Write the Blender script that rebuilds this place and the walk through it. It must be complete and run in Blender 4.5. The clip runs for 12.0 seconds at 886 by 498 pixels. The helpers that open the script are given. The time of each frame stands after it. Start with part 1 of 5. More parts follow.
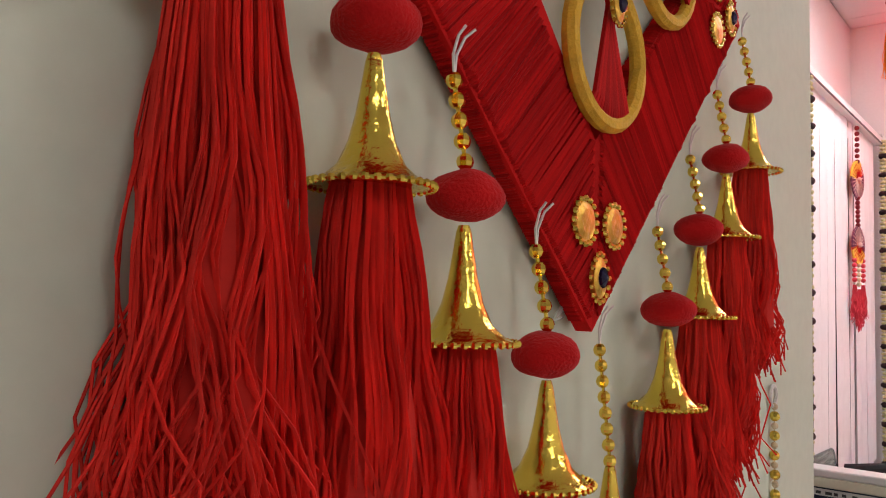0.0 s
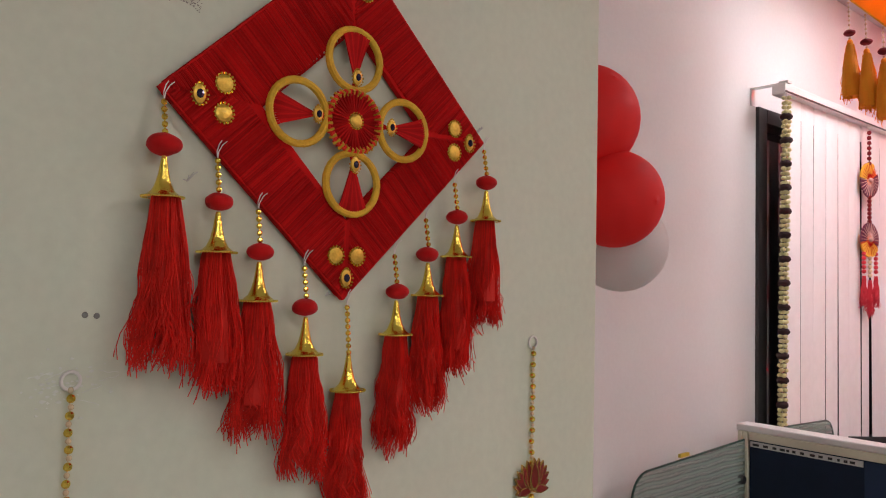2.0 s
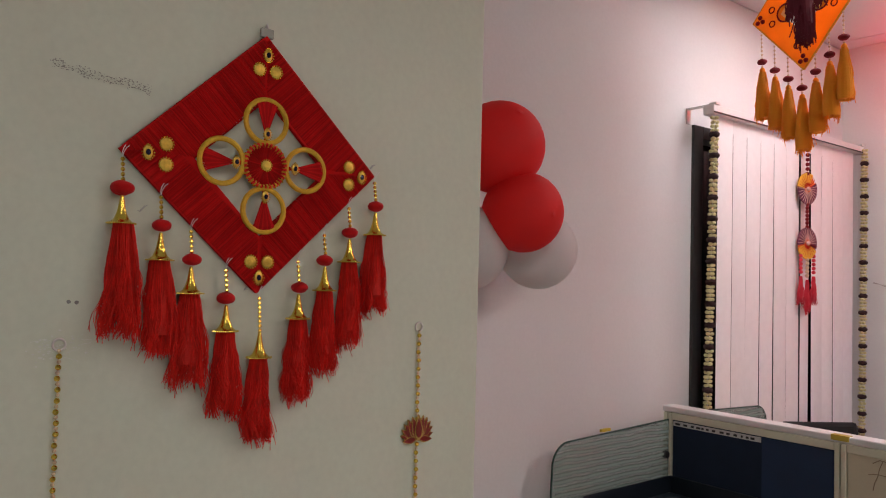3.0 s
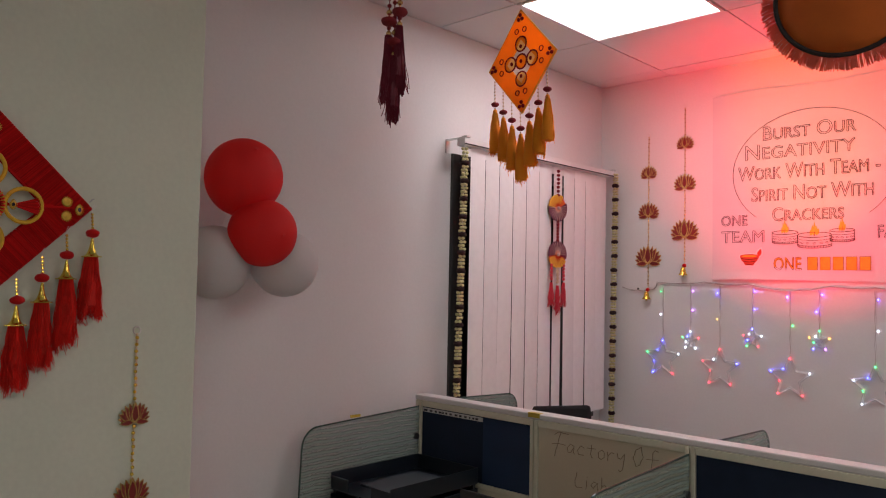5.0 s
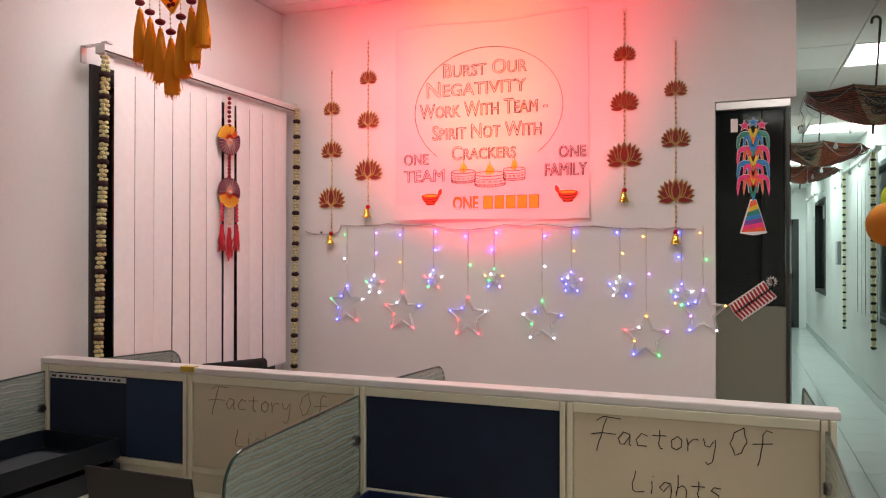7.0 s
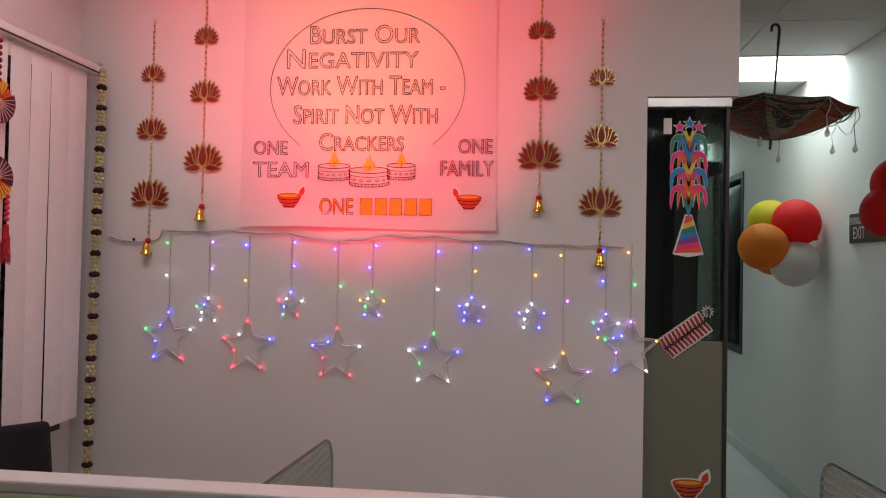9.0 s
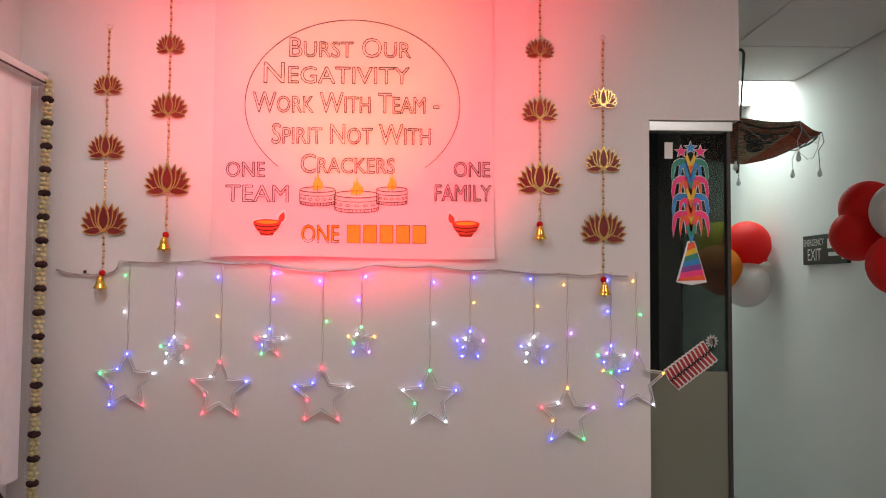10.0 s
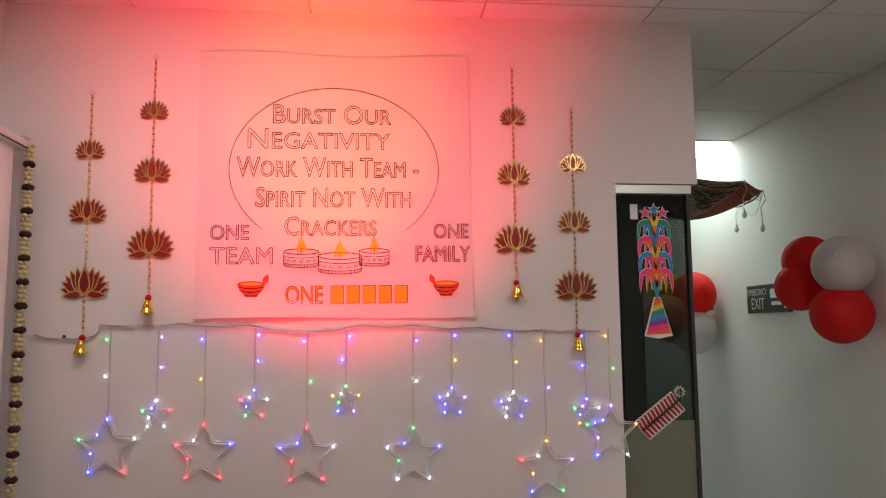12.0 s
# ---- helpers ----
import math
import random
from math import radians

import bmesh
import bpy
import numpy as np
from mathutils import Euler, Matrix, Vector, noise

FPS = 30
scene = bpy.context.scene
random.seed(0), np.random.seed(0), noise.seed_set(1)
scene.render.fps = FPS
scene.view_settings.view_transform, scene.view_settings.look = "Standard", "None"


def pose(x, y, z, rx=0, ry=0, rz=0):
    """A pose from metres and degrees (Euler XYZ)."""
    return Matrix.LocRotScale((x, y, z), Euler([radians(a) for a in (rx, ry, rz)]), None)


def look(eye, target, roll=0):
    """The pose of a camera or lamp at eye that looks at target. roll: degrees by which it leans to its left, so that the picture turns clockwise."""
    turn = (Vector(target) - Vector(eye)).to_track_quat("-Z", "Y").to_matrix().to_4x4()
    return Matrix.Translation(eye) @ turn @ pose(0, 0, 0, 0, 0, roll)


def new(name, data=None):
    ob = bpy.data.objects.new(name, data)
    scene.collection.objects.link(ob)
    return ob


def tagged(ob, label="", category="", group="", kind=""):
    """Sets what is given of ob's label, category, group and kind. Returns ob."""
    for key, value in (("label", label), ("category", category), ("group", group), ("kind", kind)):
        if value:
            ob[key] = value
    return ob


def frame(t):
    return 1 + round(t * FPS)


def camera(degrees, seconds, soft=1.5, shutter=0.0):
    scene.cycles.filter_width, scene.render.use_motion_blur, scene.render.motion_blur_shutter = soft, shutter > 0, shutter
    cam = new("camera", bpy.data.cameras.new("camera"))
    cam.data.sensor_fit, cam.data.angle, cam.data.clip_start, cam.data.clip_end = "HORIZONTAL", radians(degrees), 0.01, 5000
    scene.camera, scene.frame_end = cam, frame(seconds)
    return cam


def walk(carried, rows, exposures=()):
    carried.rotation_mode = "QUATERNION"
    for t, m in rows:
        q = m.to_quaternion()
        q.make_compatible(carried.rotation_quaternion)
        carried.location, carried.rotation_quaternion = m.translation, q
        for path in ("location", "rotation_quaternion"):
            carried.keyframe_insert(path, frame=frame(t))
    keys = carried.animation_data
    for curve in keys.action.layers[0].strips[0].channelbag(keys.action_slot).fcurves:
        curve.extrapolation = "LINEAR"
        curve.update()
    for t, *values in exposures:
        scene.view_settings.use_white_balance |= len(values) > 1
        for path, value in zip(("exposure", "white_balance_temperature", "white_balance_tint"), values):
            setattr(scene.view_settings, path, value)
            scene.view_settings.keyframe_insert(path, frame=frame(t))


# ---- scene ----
cam = camera(61.0, 12.0, soft=1.1)
PATH = [
    (0, (-0.085, 0.130, 1.519), (-1.338, 1.684, 1.640), 1.2),
    (0.5, (0.036, 0.071, 1.522), (-1.303, 1.553, 1.629), 1.2),
    (1, (0.170, 0.009, 1.525), (-1.233, 1.431, 1.626), 1.0),
    (1.5, (0.347, -0.023, 1.531), (-1.111, 1.344, 1.624), 1.2),
    (2, (0.513, -0.040, 1.527), (-1.000, 1.266, 1.614), 1.2),
    (2.5, (0.749, -0.046, 1.533), (-0.823, 1.187, 1.612), 1.4),
    (2.7, (0.838, -0.066, 1.533), (-0.734, 1.163, 1.612), 1.4),
    (4.3, (1.326, -0.086, 1.568), (-0.216, 1.185, 1.648), 1.5),
    (4.5, (1.394, -0.072, 1.572), (-0.108, 1.246, 1.658), 1.4),
    (5, (1.556, -0.01, 1.568), (0.181, 1.439, 1.659), 1.1),
    (5.5, (1.647, 0.036, 1.561), (0.434, 1.624, 1.641), 0.4),
    (6, (1.661, 0.093, 1.537), (0.647, 1.816, 1.581), -0.2),
    (6.5, (1.595, 0.202, 1.486), (0.736, 2.008, 1.488), -0.3),
    (7, (1.485, 0.345, 1.458), (0.757, 2.207, 1.467), -0.0),
    (7.2, (1.452, 0.412, 1.464), (0.752, 2.284, 1.472), 0.2),
    (8.8, (1.052, 0.952, 1.485), (0.75, 2.929, 1.522), 1.1),
    (9, (1.0, 1.005, 1.485), (0.769, 2.991, 1.527), 1.1),
    (9.5, (0.848, 1.129, 1.504), (0.784, 3.126, 1.582), 1.3),
    (10, (0.669, 1.172, 1.53), (0.695, 3.169, 1.62), 0.4),
    (10.5, (0.564, 1.164, 1.537), (0.674, 3.158, 1.639), -0.4),
    (11, (0.522, 1.143, 1.55), (0.698, 3.131, 1.688), -0.5),
    (11.5, (0.511, 1.116, 1.563), (0.708, 3.097, 1.746), -0.6),
    (12, (0.509, 1.086, 1.57), (0.706, 3.065, 1.782), -0.6),
]
EXPOSURES = [(0, 0.82, 6500, 16), (1, 0.67, 6500, 16), (1.5, 0.64, 6500, 16), (2.5, 0.48, 6500, 16), (2.7, 0.42, 6500, 16), (4.3, -0.4, 6400, 16), (5, -0.25, 6500, 16), (5.5, 0.0, 6600, 16), (6, 0.1, 6800, 16),
             (7.2, 0.25, 6900, 16), (8.8, -0.42, 6700, 18), (9, -0.42, 6700, 18), (9.5, 0.05, 6800, 16), (10.5, 0.05, 6800, 16), (12, -0.2, 7000, 16)]
walk(cam, [(t, look(eye, target, roll)) for t, eye, target, roll in PATH], EXPOSURES)

# ---- light ----
world = bpy.data.worlds.new("world")
scene.world = world
world.use_nodes = True
world.node_tree.nodes["Background"].inputs[0].default_value = (0.5, 0.6, 0.7, 1)
world.node_tree.nodes["Background"].inputs[1].default_value = 0.05
PANEL_POWER = 4.3      # ceiling panel over the cubicle, watts
ROOM_POWER = 5.2       # unseen panels added over the rest of the office
CORRIDOR_POWER = 6.5
RED_POWER = 260.0
WARM_POWER = 78.0


def lamp(name, kind, m, watts, colour, **more):
    data = bpy.data.lights.new(name, kind)
    data.energy, data.color = watts, colour
    if kind == "AREA":
        data.shape, data.size, data.size_y = "RECTANGLE", more["size"], more["size_y"]
    if kind == "SPOT":
        data.spot_size, data.spot_blend, data.shadow_soft_size = radians(more["angle"]), more["blend"], more["radius"]
    ob = new(name, data)
    ob.matrix_world = m
    return ob


CEIL = 2.70
COOL = (0.52, 1.0, 0.90)
lamp("panel_light", "AREA", pose(0, 2.655, CEIL - 0.03), PANEL_POWER, (1.0, 0.96, 1.0), size=0.56, size_y=0.56)
# both lamps at x 1.83 are added fill; their panels are never in view
lamp("room_light", "AREA", pose(1.83, -0.395, CEIL - 0.03), ROOM_POWER * 0.85, (1.0, 0.985, 0.91), size=0.56, size_y=0.56)
lamp("room_light", "AREA", pose(1.83, 2.045, CEIL - 0.03), ROOM_POWER * 1.48, (1.0, 0.965, 0.90), size=0.56, size_y=0.56)
for y, share in ((5.705, 0.85), (8.755, 2.2), (11.805, 2.2), (14.855, 2.2)):
    lamp("corridor_light", "AREA", pose(2.44, y, CEIL - 0.03), CORRIDOR_POWER * share, COOL, size=0.5, size_y=0.56)
lamp("red_spot", "SPOT", look((0.42, 2.43, 0.93), (0.39, 3.7, 2.42)), RED_POWER, (1.0, 0.008, 0.040), angle=62, blend=1.0, radius=0.03)
# extra spot added for the yellow centre where the red beam overexposes
lamp("warm_core", "SPOT", look((0.42, 2.43, 0.93), (0.39, 3.7, 2.30)), WARM_POWER, (1.0, 0.58, 0.03), angle=30, blend=1.0, radius=0.03)


# ---- materials ----
def mat(name, colour, rough=0.6, metal=0.0, vary=0.06, scale=8.0, bump=0.0, bump_scale=150.0, spec=0.5, sheen=0.0, per_object=0.0, island=0.0):
    """A principled material with broad and fine colour variation and fine relief."""
    m = bpy.data.materials.new(name)
    m.use_nodes = True
    nt = m.node_tree
    b = nt.nodes["Principled BSDF"]
    b.inputs["Roughness"].default_value = rough
    b.inputs["Metallic"].default_value = metal
    b.inputs["Specular IOR Level"].default_value = spec
    if sheen:
        b.inputs["Sheen Weight"].default_value = sheen
    coord = nt.nodes.new("ShaderNodeTexCoord")
    broad = nt.nodes.new("ShaderNodeTexNoise")
    broad.inputs["Scale"].default_value, broad.inputs["Detail"].default_value = scale, 6
    fine = nt.nodes.new("ShaderNodeTexNoise")
    fine.inputs["Scale"].default_value, fine.inputs["Detail"].default_value = bump_scale, 4
    nt.links.new(coord.outputs["Object"], broad.inputs["Vector"])
    nt.links.new(coord.outputs["Object"], fine.inputs["Vector"])
    add = nt.nodes.new("ShaderNodeMath")
    add.operation = "MULTIPLY_ADD"
    nt.links.new(fine.outputs["Fac"], add.inputs[0])
    add.inputs[1].default_value = 0.5
    nt.links.new(broad.outputs["Fac"], add.inputs[2])
    ramp = nt.nodes.new("ShaderNodeMapRange")
    ramp.inputs["From Min"].default_value, ramp.inputs["From Max"].default_value = 0.35, 1.15
    ramp.inputs["To Min"].default_value, ramp.inputs["To Max"].default_value = 1 - vary, 1 + vary
    nt.links.new(add.outputs[0], ramp.inputs["Value"])
    value = ramp.outputs["Result"]
    if per_object:
        info = nt.nodes.new("ShaderNodeObjectInfo")
        more = nt.nodes.new("ShaderNodeMath")
        more.operation = "MULTIPLY_ADD"
        nt.links.new(info.outputs["Random"], more.inputs[0])
        more.inputs[1].default_value = per_object
        nt.links.new(value, more.inputs[2])
        value = more.outputs[0]
    if island:
        geo = nt.nodes.new("ShaderNodeNewGeometry")
        more = nt.nodes.new("ShaderNodeMath")
        more.operation = "MULTIPLY_ADD"
        nt.links.new(geo.outputs["Random Per Island"], more.inputs[0])
        more.inputs[1].default_value = island
        less = nt.nodes.new("ShaderNodeMath")
        less.operation = "SUBTRACT"
        nt.links.new(value, more.inputs[2])
        nt.links.new(more.outputs[0], less.inputs[0])
        less.inputs[1].default_value = island / 2
        value = less.outputs[0]
    hsv = nt.nodes.new("ShaderNodeHueSaturation")
    hsv.inputs["Color"].default_value = (*colour, 1)
    nt.links.new(value, hsv.inputs["Value"])
    nt.links.new(hsv.outputs["Color"], b.inputs["Base Color"])
    if bump:
        node = nt.nodes.new("ShaderNodeBump")
        node.inputs["Strength"].default_value, node.inputs["Distance"].default_value = bump, 0.002
        nt.links.new(fine.outputs["Fac"], node.inputs["Height"])
        nt.links.new(node.outputs["Normal"], b.inputs["Normal"])
    return m


def glow(name, colour, strength):
    m = bpy.data.materials.new(name)
    m.use_nodes = True
    b = m.node_tree.nodes["Principled BSDF"]
    b.inputs["Base Color"].default_value = (*colour, 1)
    b.inputs["Emission Color"].default_value = (*colour, 1)
    b.inputs["Emission Strength"].default_value = strength
    return m


def glass(name, colour, rough, see, stripes=0.0):
    """A pane: partly clear, partly a glossy or frosted film; stripes: frosted bands per metre of height."""
    m = bpy.data.materials.new(name)
    m.use_nodes = True
    nt = m.node_tree
    b = nt.nodes["Principled BSDF"]
    b.inputs["Base Color"].default_value = (*colour, 1)
    b.inputs["Roughness"].default_value = rough
    clear = nt.nodes.new("ShaderNodeBsdfTransparent")
    clear.inputs["Color"].default_value = (0.93, 0.97, 0.95, 1)
    mix = nt.nodes.new("ShaderNodeMixShader")
    mix.inputs["Fac"].default_value = 1 - see
    nt.links.new(clear.outputs[0], mix.inputs[1])
    nt.links.new(b.outputs[0], mix.inputs[2])
    nt.links.new(mix.outputs[0], nt.nodes["Material Output"].inputs["Surface"])
    if stripes:
        coord = nt.nodes.new("ShaderNodeTexCoord")
        wave = nt.nodes.new("ShaderNodeTexWave")
        wave.bands_direction = "Z"
        wave.inputs["Scale"].default_value = stripes
        wave.inputs["Distortion"].default_value, wave.inputs["Detail"].default_value = 2.6, 2
        wave.inputs["Detail Scale"].default_value = 0.6
        fac = nt.nodes.new("ShaderNodeMapRange")
        fac.inputs["To Min"].default_value, fac.inputs["To Max"].default_value = 1 - see - 0.12, 1 - see + 0.16
        nt.links.new(coord.outputs["Object"], wave.inputs["Vector"])
        nt.links.new(wave.outputs["Fac"], fac.inputs["Value"])
        nt.links.new(fac.outputs["Result"], mix.inputs["Fac"])
    return m


def thin(m, share, colour):
    """Lets some light through a thin cloth."""
    nt = m.node_tree
    out = nt.nodes["Material Output"]
    t = nt.nodes.new("ShaderNodeBsdfTranslucent")
    t.inputs["Color"].default_value = (*colour, 1)
    mix = nt.nodes.new("ShaderNodeMixShader")
    mix.inputs["Fac"].default_value = share
    nt.links.new(nt.nodes["Principled BSDF"].outputs[0], mix.inputs[1])
    nt.links.new(t.outputs[0], mix.inputs[2])
    nt.links.new(mix.outputs[0], out.inputs["Surface"])
    return m


WALL = mat("wall_paint", (0.74, 0.715, 0.70), 0.75, vary=0.06, scale=1.6, bump=0.16, bump_scale=90)
# wall paint made darker and greener: the column's dim greenish light is in the colour
WALL_COL = mat("column_paint_dim_tint", (0.625, 0.645, 0.515), 0.7, vary=0.10, scale=2.2, bump=0.10, bump_scale=80)
CEILING = mat("ceiling_tile", (0.70, 0.70, 0.69), 0.9, vary=0.04, scale=3, bump=0.15, bump_scale=220)
FLOOR = mat("floor_tile", (0.62, 0.63, 0.62), 0.12, vary=0.05, scale=5, per_object=0.04)
GROUT = mat("grout", (0.30, 0.30, 0.29), 0.9)
WHITE_PVC = mat("white_trim", (0.70, 0.68, 0.66), 0.4, vary=0.05, scale=20)
CREAM = mat("cream_trim", (0.68, 0.65, 0.50), 0.45, vary=0.06, scale=15)
BLIND = mat("blind_fabric", (0.76, 0.73, 0.72), 0.8, vary=0.05, scale=30, bump=0.1, bump_scale=400, per_object=0.06)
ALU = mat("aluminium", (0.62, 0.62, 0.60), 0.35, 0.8, vary=0.05)
DARK = mat("dark_frame", (0.03, 0.028, 0.027), 0.4)
NIGHT = mat("night_glass", (0.012, 0.013, 0.016), 0.06)
NAVY = mat("navy_fabric", (0.006, 0.016, 0.040), 0.9, vary=0.3, scale=12, bump=0.3, bump_scale=600)
NAVY_SHEET = mat("navy_sheet", (0.006, 0.024, 0.070), 0.6, vary=0.15, scale=10)
BOARD = mat("whiteboard", (0.64, 0.56, 0.41), 0.3, vary=0.06, scale=5)
PLASTIC = mat("black_plastic", (0.012, 0.012, 0.014), 0.35, vary=0.2)
TRAY = mat("tray_plastic", (0.010, 0.014, 0.020), 0.3, vary=0.2)
DESK = mat("desk_laminate", (0.52, 0.48, 0.38), 0.4, vary=0.08, scale=6)
FROST = glass("frosted_screen", (0.30, 0.37, 0.33), 0.22, 0.52, 16.0)
FROST_LOW = glass("frosted_film", (0.19, 0.205, 0.155), 0.35, 0.10)
CLEAR = glass("clear_glass", (0.04, 0.05, 0.05), 0.03, 0.90)
TINTED = glass("tinted_glass", (0.03, 0.04, 0.036), 0.04, 0.42)
EDGE = mat("glass_edge", (0.03, 0.06, 0.05), 0.15)
PANEL = glow("light_panel", (0.96, 0.99, 1.0), 6.0)


# ---- building helpers ----
def mesh_object(name, bm, material, parent=None, label=""):
    data = bpy.data.meshes.new(name)
    bm.to_mesh(data)
    bm.free()
    data.materials.append(material)
    ob = new(name, data)
    if parent is not None:
        ob.parent = parent
    if label:
        ob["label"] = label
    return ob


def part(name, bm, material, parent, label=""):
    return mesh_object(name, bm, material, parent, label)


def thing(name, label, category, group="", at=(0, 0, 0), kind=""):
    ob = new(name)
    ob.empty_display_size = 0.05
    ob.location = at
    return tagged(ob, label, category, group, kind)


def box(bm, x0, x1, y0, y1, z0, z1, bevel=0.0):
    r = bmesh.ops.create_cube(bm, size=1.0, matrix=Matrix.LocRotScale(((x0 + x1) / 2, (y0 + y1) / 2, (z0 + z1) / 2), None, (x1 - x0, y1 - y0, z1 - z0)))
    if bevel:
        edges = list({e for v in r["verts"] for e in v.link_edges})
        bmesh.ops.bevel(bm, geom=edges, offset=bevel, segments=2, affect="EDGES", profile=0.5)
    return bm


def boxes(*rows, bevel=0.0):
    bm = bmesh.new()
    for r in rows:
        box(bm, *r, bevel=bevel)
    return bm


def smooth(ob):
    for p in ob.data.polygons:
        p.use_smooth = True
    return ob


def setting(name, bm, material, label, category):
    return tagged(mesh_object(name, bm, material), label, category, kind="structure")


def plate(points, thick, axis="x"):
    """A flat plate from an outline of (u, z): axis x puts u along y, axis y puts u along x; thick goes to plus."""
    bm = bmesh.new()
    rows = []
    for d in (0.0, thick):
        rows.append([bm.verts.new((d, u, z) if axis == "x" else (u, d, z)) for u, z in points])
    bm.faces.new(rows[0][::-1])
    bm.faces.new(rows[1])
    n = len(points)
    for i in range(n):
        bm.faces.new((rows[0][i], rows[0][(i + 1) % n], rows[1][(i + 1) % n], rows[1][i]))
    bmesh.ops.recalc_face_normals(bm, faces=bm.faces)
    return bm


def tube(bm, pts, r, sides=6, closed=False):
    """A tube through points; r: one radius or one for each point."""
    pts = [Vector(p) for p in pts]
    n = len(pts)
    rad = r if isinstance(r, (list, tuple)) else [r] * n
    rings = []
    side = None
    for i, p in enumerate(pts):
        a = pts[(i - 1) % n] if closed or i else pts[i]
        b = pts[(i + 1) % n] if closed or i < n - 1 else pts[i]
        d = (b - a).normalized()
        if side is None:
            side = d.orthogonal().normalized()
        side = (side - d * side.dot(d))
        side = side.normalized() if side.length > 1e-6 else d.orthogonal().normalized()
        up = d.cross(side)
        rings.append([bm.verts.new(p + rad[i] * (math.cos(k * math.tau / sides) * side + math.sin(k * math.tau / sides) * up)) for k in range(sides)])
    for i in range(n if closed else n - 1):
        a, b = rings[i], rings[(i + 1) % n]
        for k in range(sides):
            bm.faces.new((a[k], a[(k + 1) % sides], b[(k + 1) % sides], b[k]))
    if not closed and sides > 2:
        bm.faces.new(rings[0][::-1])
        bm.faces.new(rings[-1])
    return bm


def lathe(bm, profile, at=(0, 0, 0), n=20, m=None):
    """A turned shape round the z axis from (radius, z) rows."""
    base = Matrix.Translation(at) if m is None else m
    rings = [[bm.verts.new(base @ Vector((r * math.cos(k * math.tau / n), r * math.sin(k * math.tau / n), z))) for k in range(n)] for r, z in profile]
    for a, b in zip(rings, rings[1:]):
        for k in range(n):
            bm.faces.new((a[k], a[(k + 1) % n], b[(k + 1) % n], b[k]))
    for ring in (rings[0], rings[-1]):
        bm.faces.new(ring)
    return bm


def ball(bm, at, r, squash=1.0, u=10, v=7):
    bmesh.ops.create_uvsphere(bm, u_segments=u, v_segments=v, radius=r, matrix=Matrix.Translation(at) @ Matrix.Diagonal((1, 1, squash, 1)))
    return bm


def flat(bm, pts, x0, x1):
    a = [bm.verts.new((x0, u, z)) for u, z in pts]
    b = [bm.verts.new((x1, u, z)) for u, z in pts]
    bm.faces.new(b)
    n = len(pts)
    for i in range(n):
        bm.faces.new((a[i], a[(i + 1) % n], b[(i + 1) % n], b[i]))


# ---- structure ----
W, E, N, S = -0.73, 2.73, 3.70, -2.4
COL_X, COL_Y = -0.277, 0.985
setting("wall_column", boxes((W - 0.15, COL_X, S, COL_Y, 0, CEIL), bevel=0.004), WALL_COL, "painted column wall toned olive for its dim greenish light, with scuffs and tape marks", "wall")
WIN = (2.44, 3.62, 0.85, 2.15)
setting("wall_west", boxes((W - 0.15, W, COL_Y, WIN[0], 0, CEIL), (W - 0.15, W, WIN[1], N, 0, CEIL), (W - 0.15, W, WIN[0], WIN[1], 0, WIN[2]),
                           (W - 0.15, W, WIN[0], WIN[1], WIN[3], CEIL)), WALL, "off-white painted wall with a blind-covered window", "wall")
setting("wall_north", boxes((W - 0.15, 1.40, N, N + 0.15, 0, CEIL), (1.40, 1.71, N, N + 0.15, 2.09, CEIL)), WALL, "off-white painted wall carrying the poster, header over glass", "wall")
setting("wall_cabin", boxes((1.55, 1.70, N + 0.90, 16.4, 0, CEIL)), WALL, "white corridor wall behind the glass return", "wall")
CW1, CW2 = (7.4, 9.8, 0.80, 2.30), (13.0, 14.6, 0.80, 2.30)
rows, y = [], S
for w in (CW1, CW2):
    rows += [(E, E + 0.15, y, w[0], 0, CEIL), (E, E + 0.15, w[0], w[1], 0, w[2]), (E, E + 0.15, w[0], w[1], w[3], CEIL)]
    y = w[1]
rows.append((E, E + 0.15, y, 16.4, 0, CEIL))
setting("wall_east", boxes(*rows), WALL, "pale corridor wall with two windows", "wall")
setting("wall_south", boxes((W - 0.15, E + 0.15, S - 0.15, S, 0, CEIL)), WALL, "plain off-white wall closing the office", "wall")
DOOR = (1.80, 2.60, 2.1)
setting("wall_far", boxes((1.55, DOOR[0], 16.4, 16.55, 0, CEIL), (DOOR[1], E + 0.15, 16.4, 16.55, 0, CEIL), (DOOR[0], DOOR[1], 16.4, 16.55, DOOR[2], CEIL)), WALL, "white wall at the corridor's end round a door", "wall")
# the unlit cabin's darkness is put into these walls' colour
setting("wall_cabin_back", boxes((1.25, 1.40, N + 0.15, N + 0.9, 0, CEIL), (1.40, 1.70, N + 0.80, N + 0.9, 0, CEIL), (1.60, 1.698, N + 0.56, N + 0.80, 0, CEIL), (1.40, 1.698, N + 0.151, N + 0.56, 2.35, CEIL)), mat("cabin_unlit_dark", (0.10, 0.095, 0.09), 0.7), "wall inside the cabin, coloured dark to stand for the unlit room", "wall")
PITCH = 0.61
bm = bmesh.new()
box(bm, W - 0.15, E + 0.15, S - 0.15, 16.55, CEIL + 0.012, CEIL + 0.1)
# the two panels at x 1.83 are unseen, added to go with the fill lamps
LIGHTS = [(0, 2.655), (1.83, -0.395), (1.83, 2.045), (2.44, 5.705), (2.44, 8.755), (2.44, 11.805), (2.44, 14.855)]
i0, i1, j0, j1 = -1, 5, -9, 24
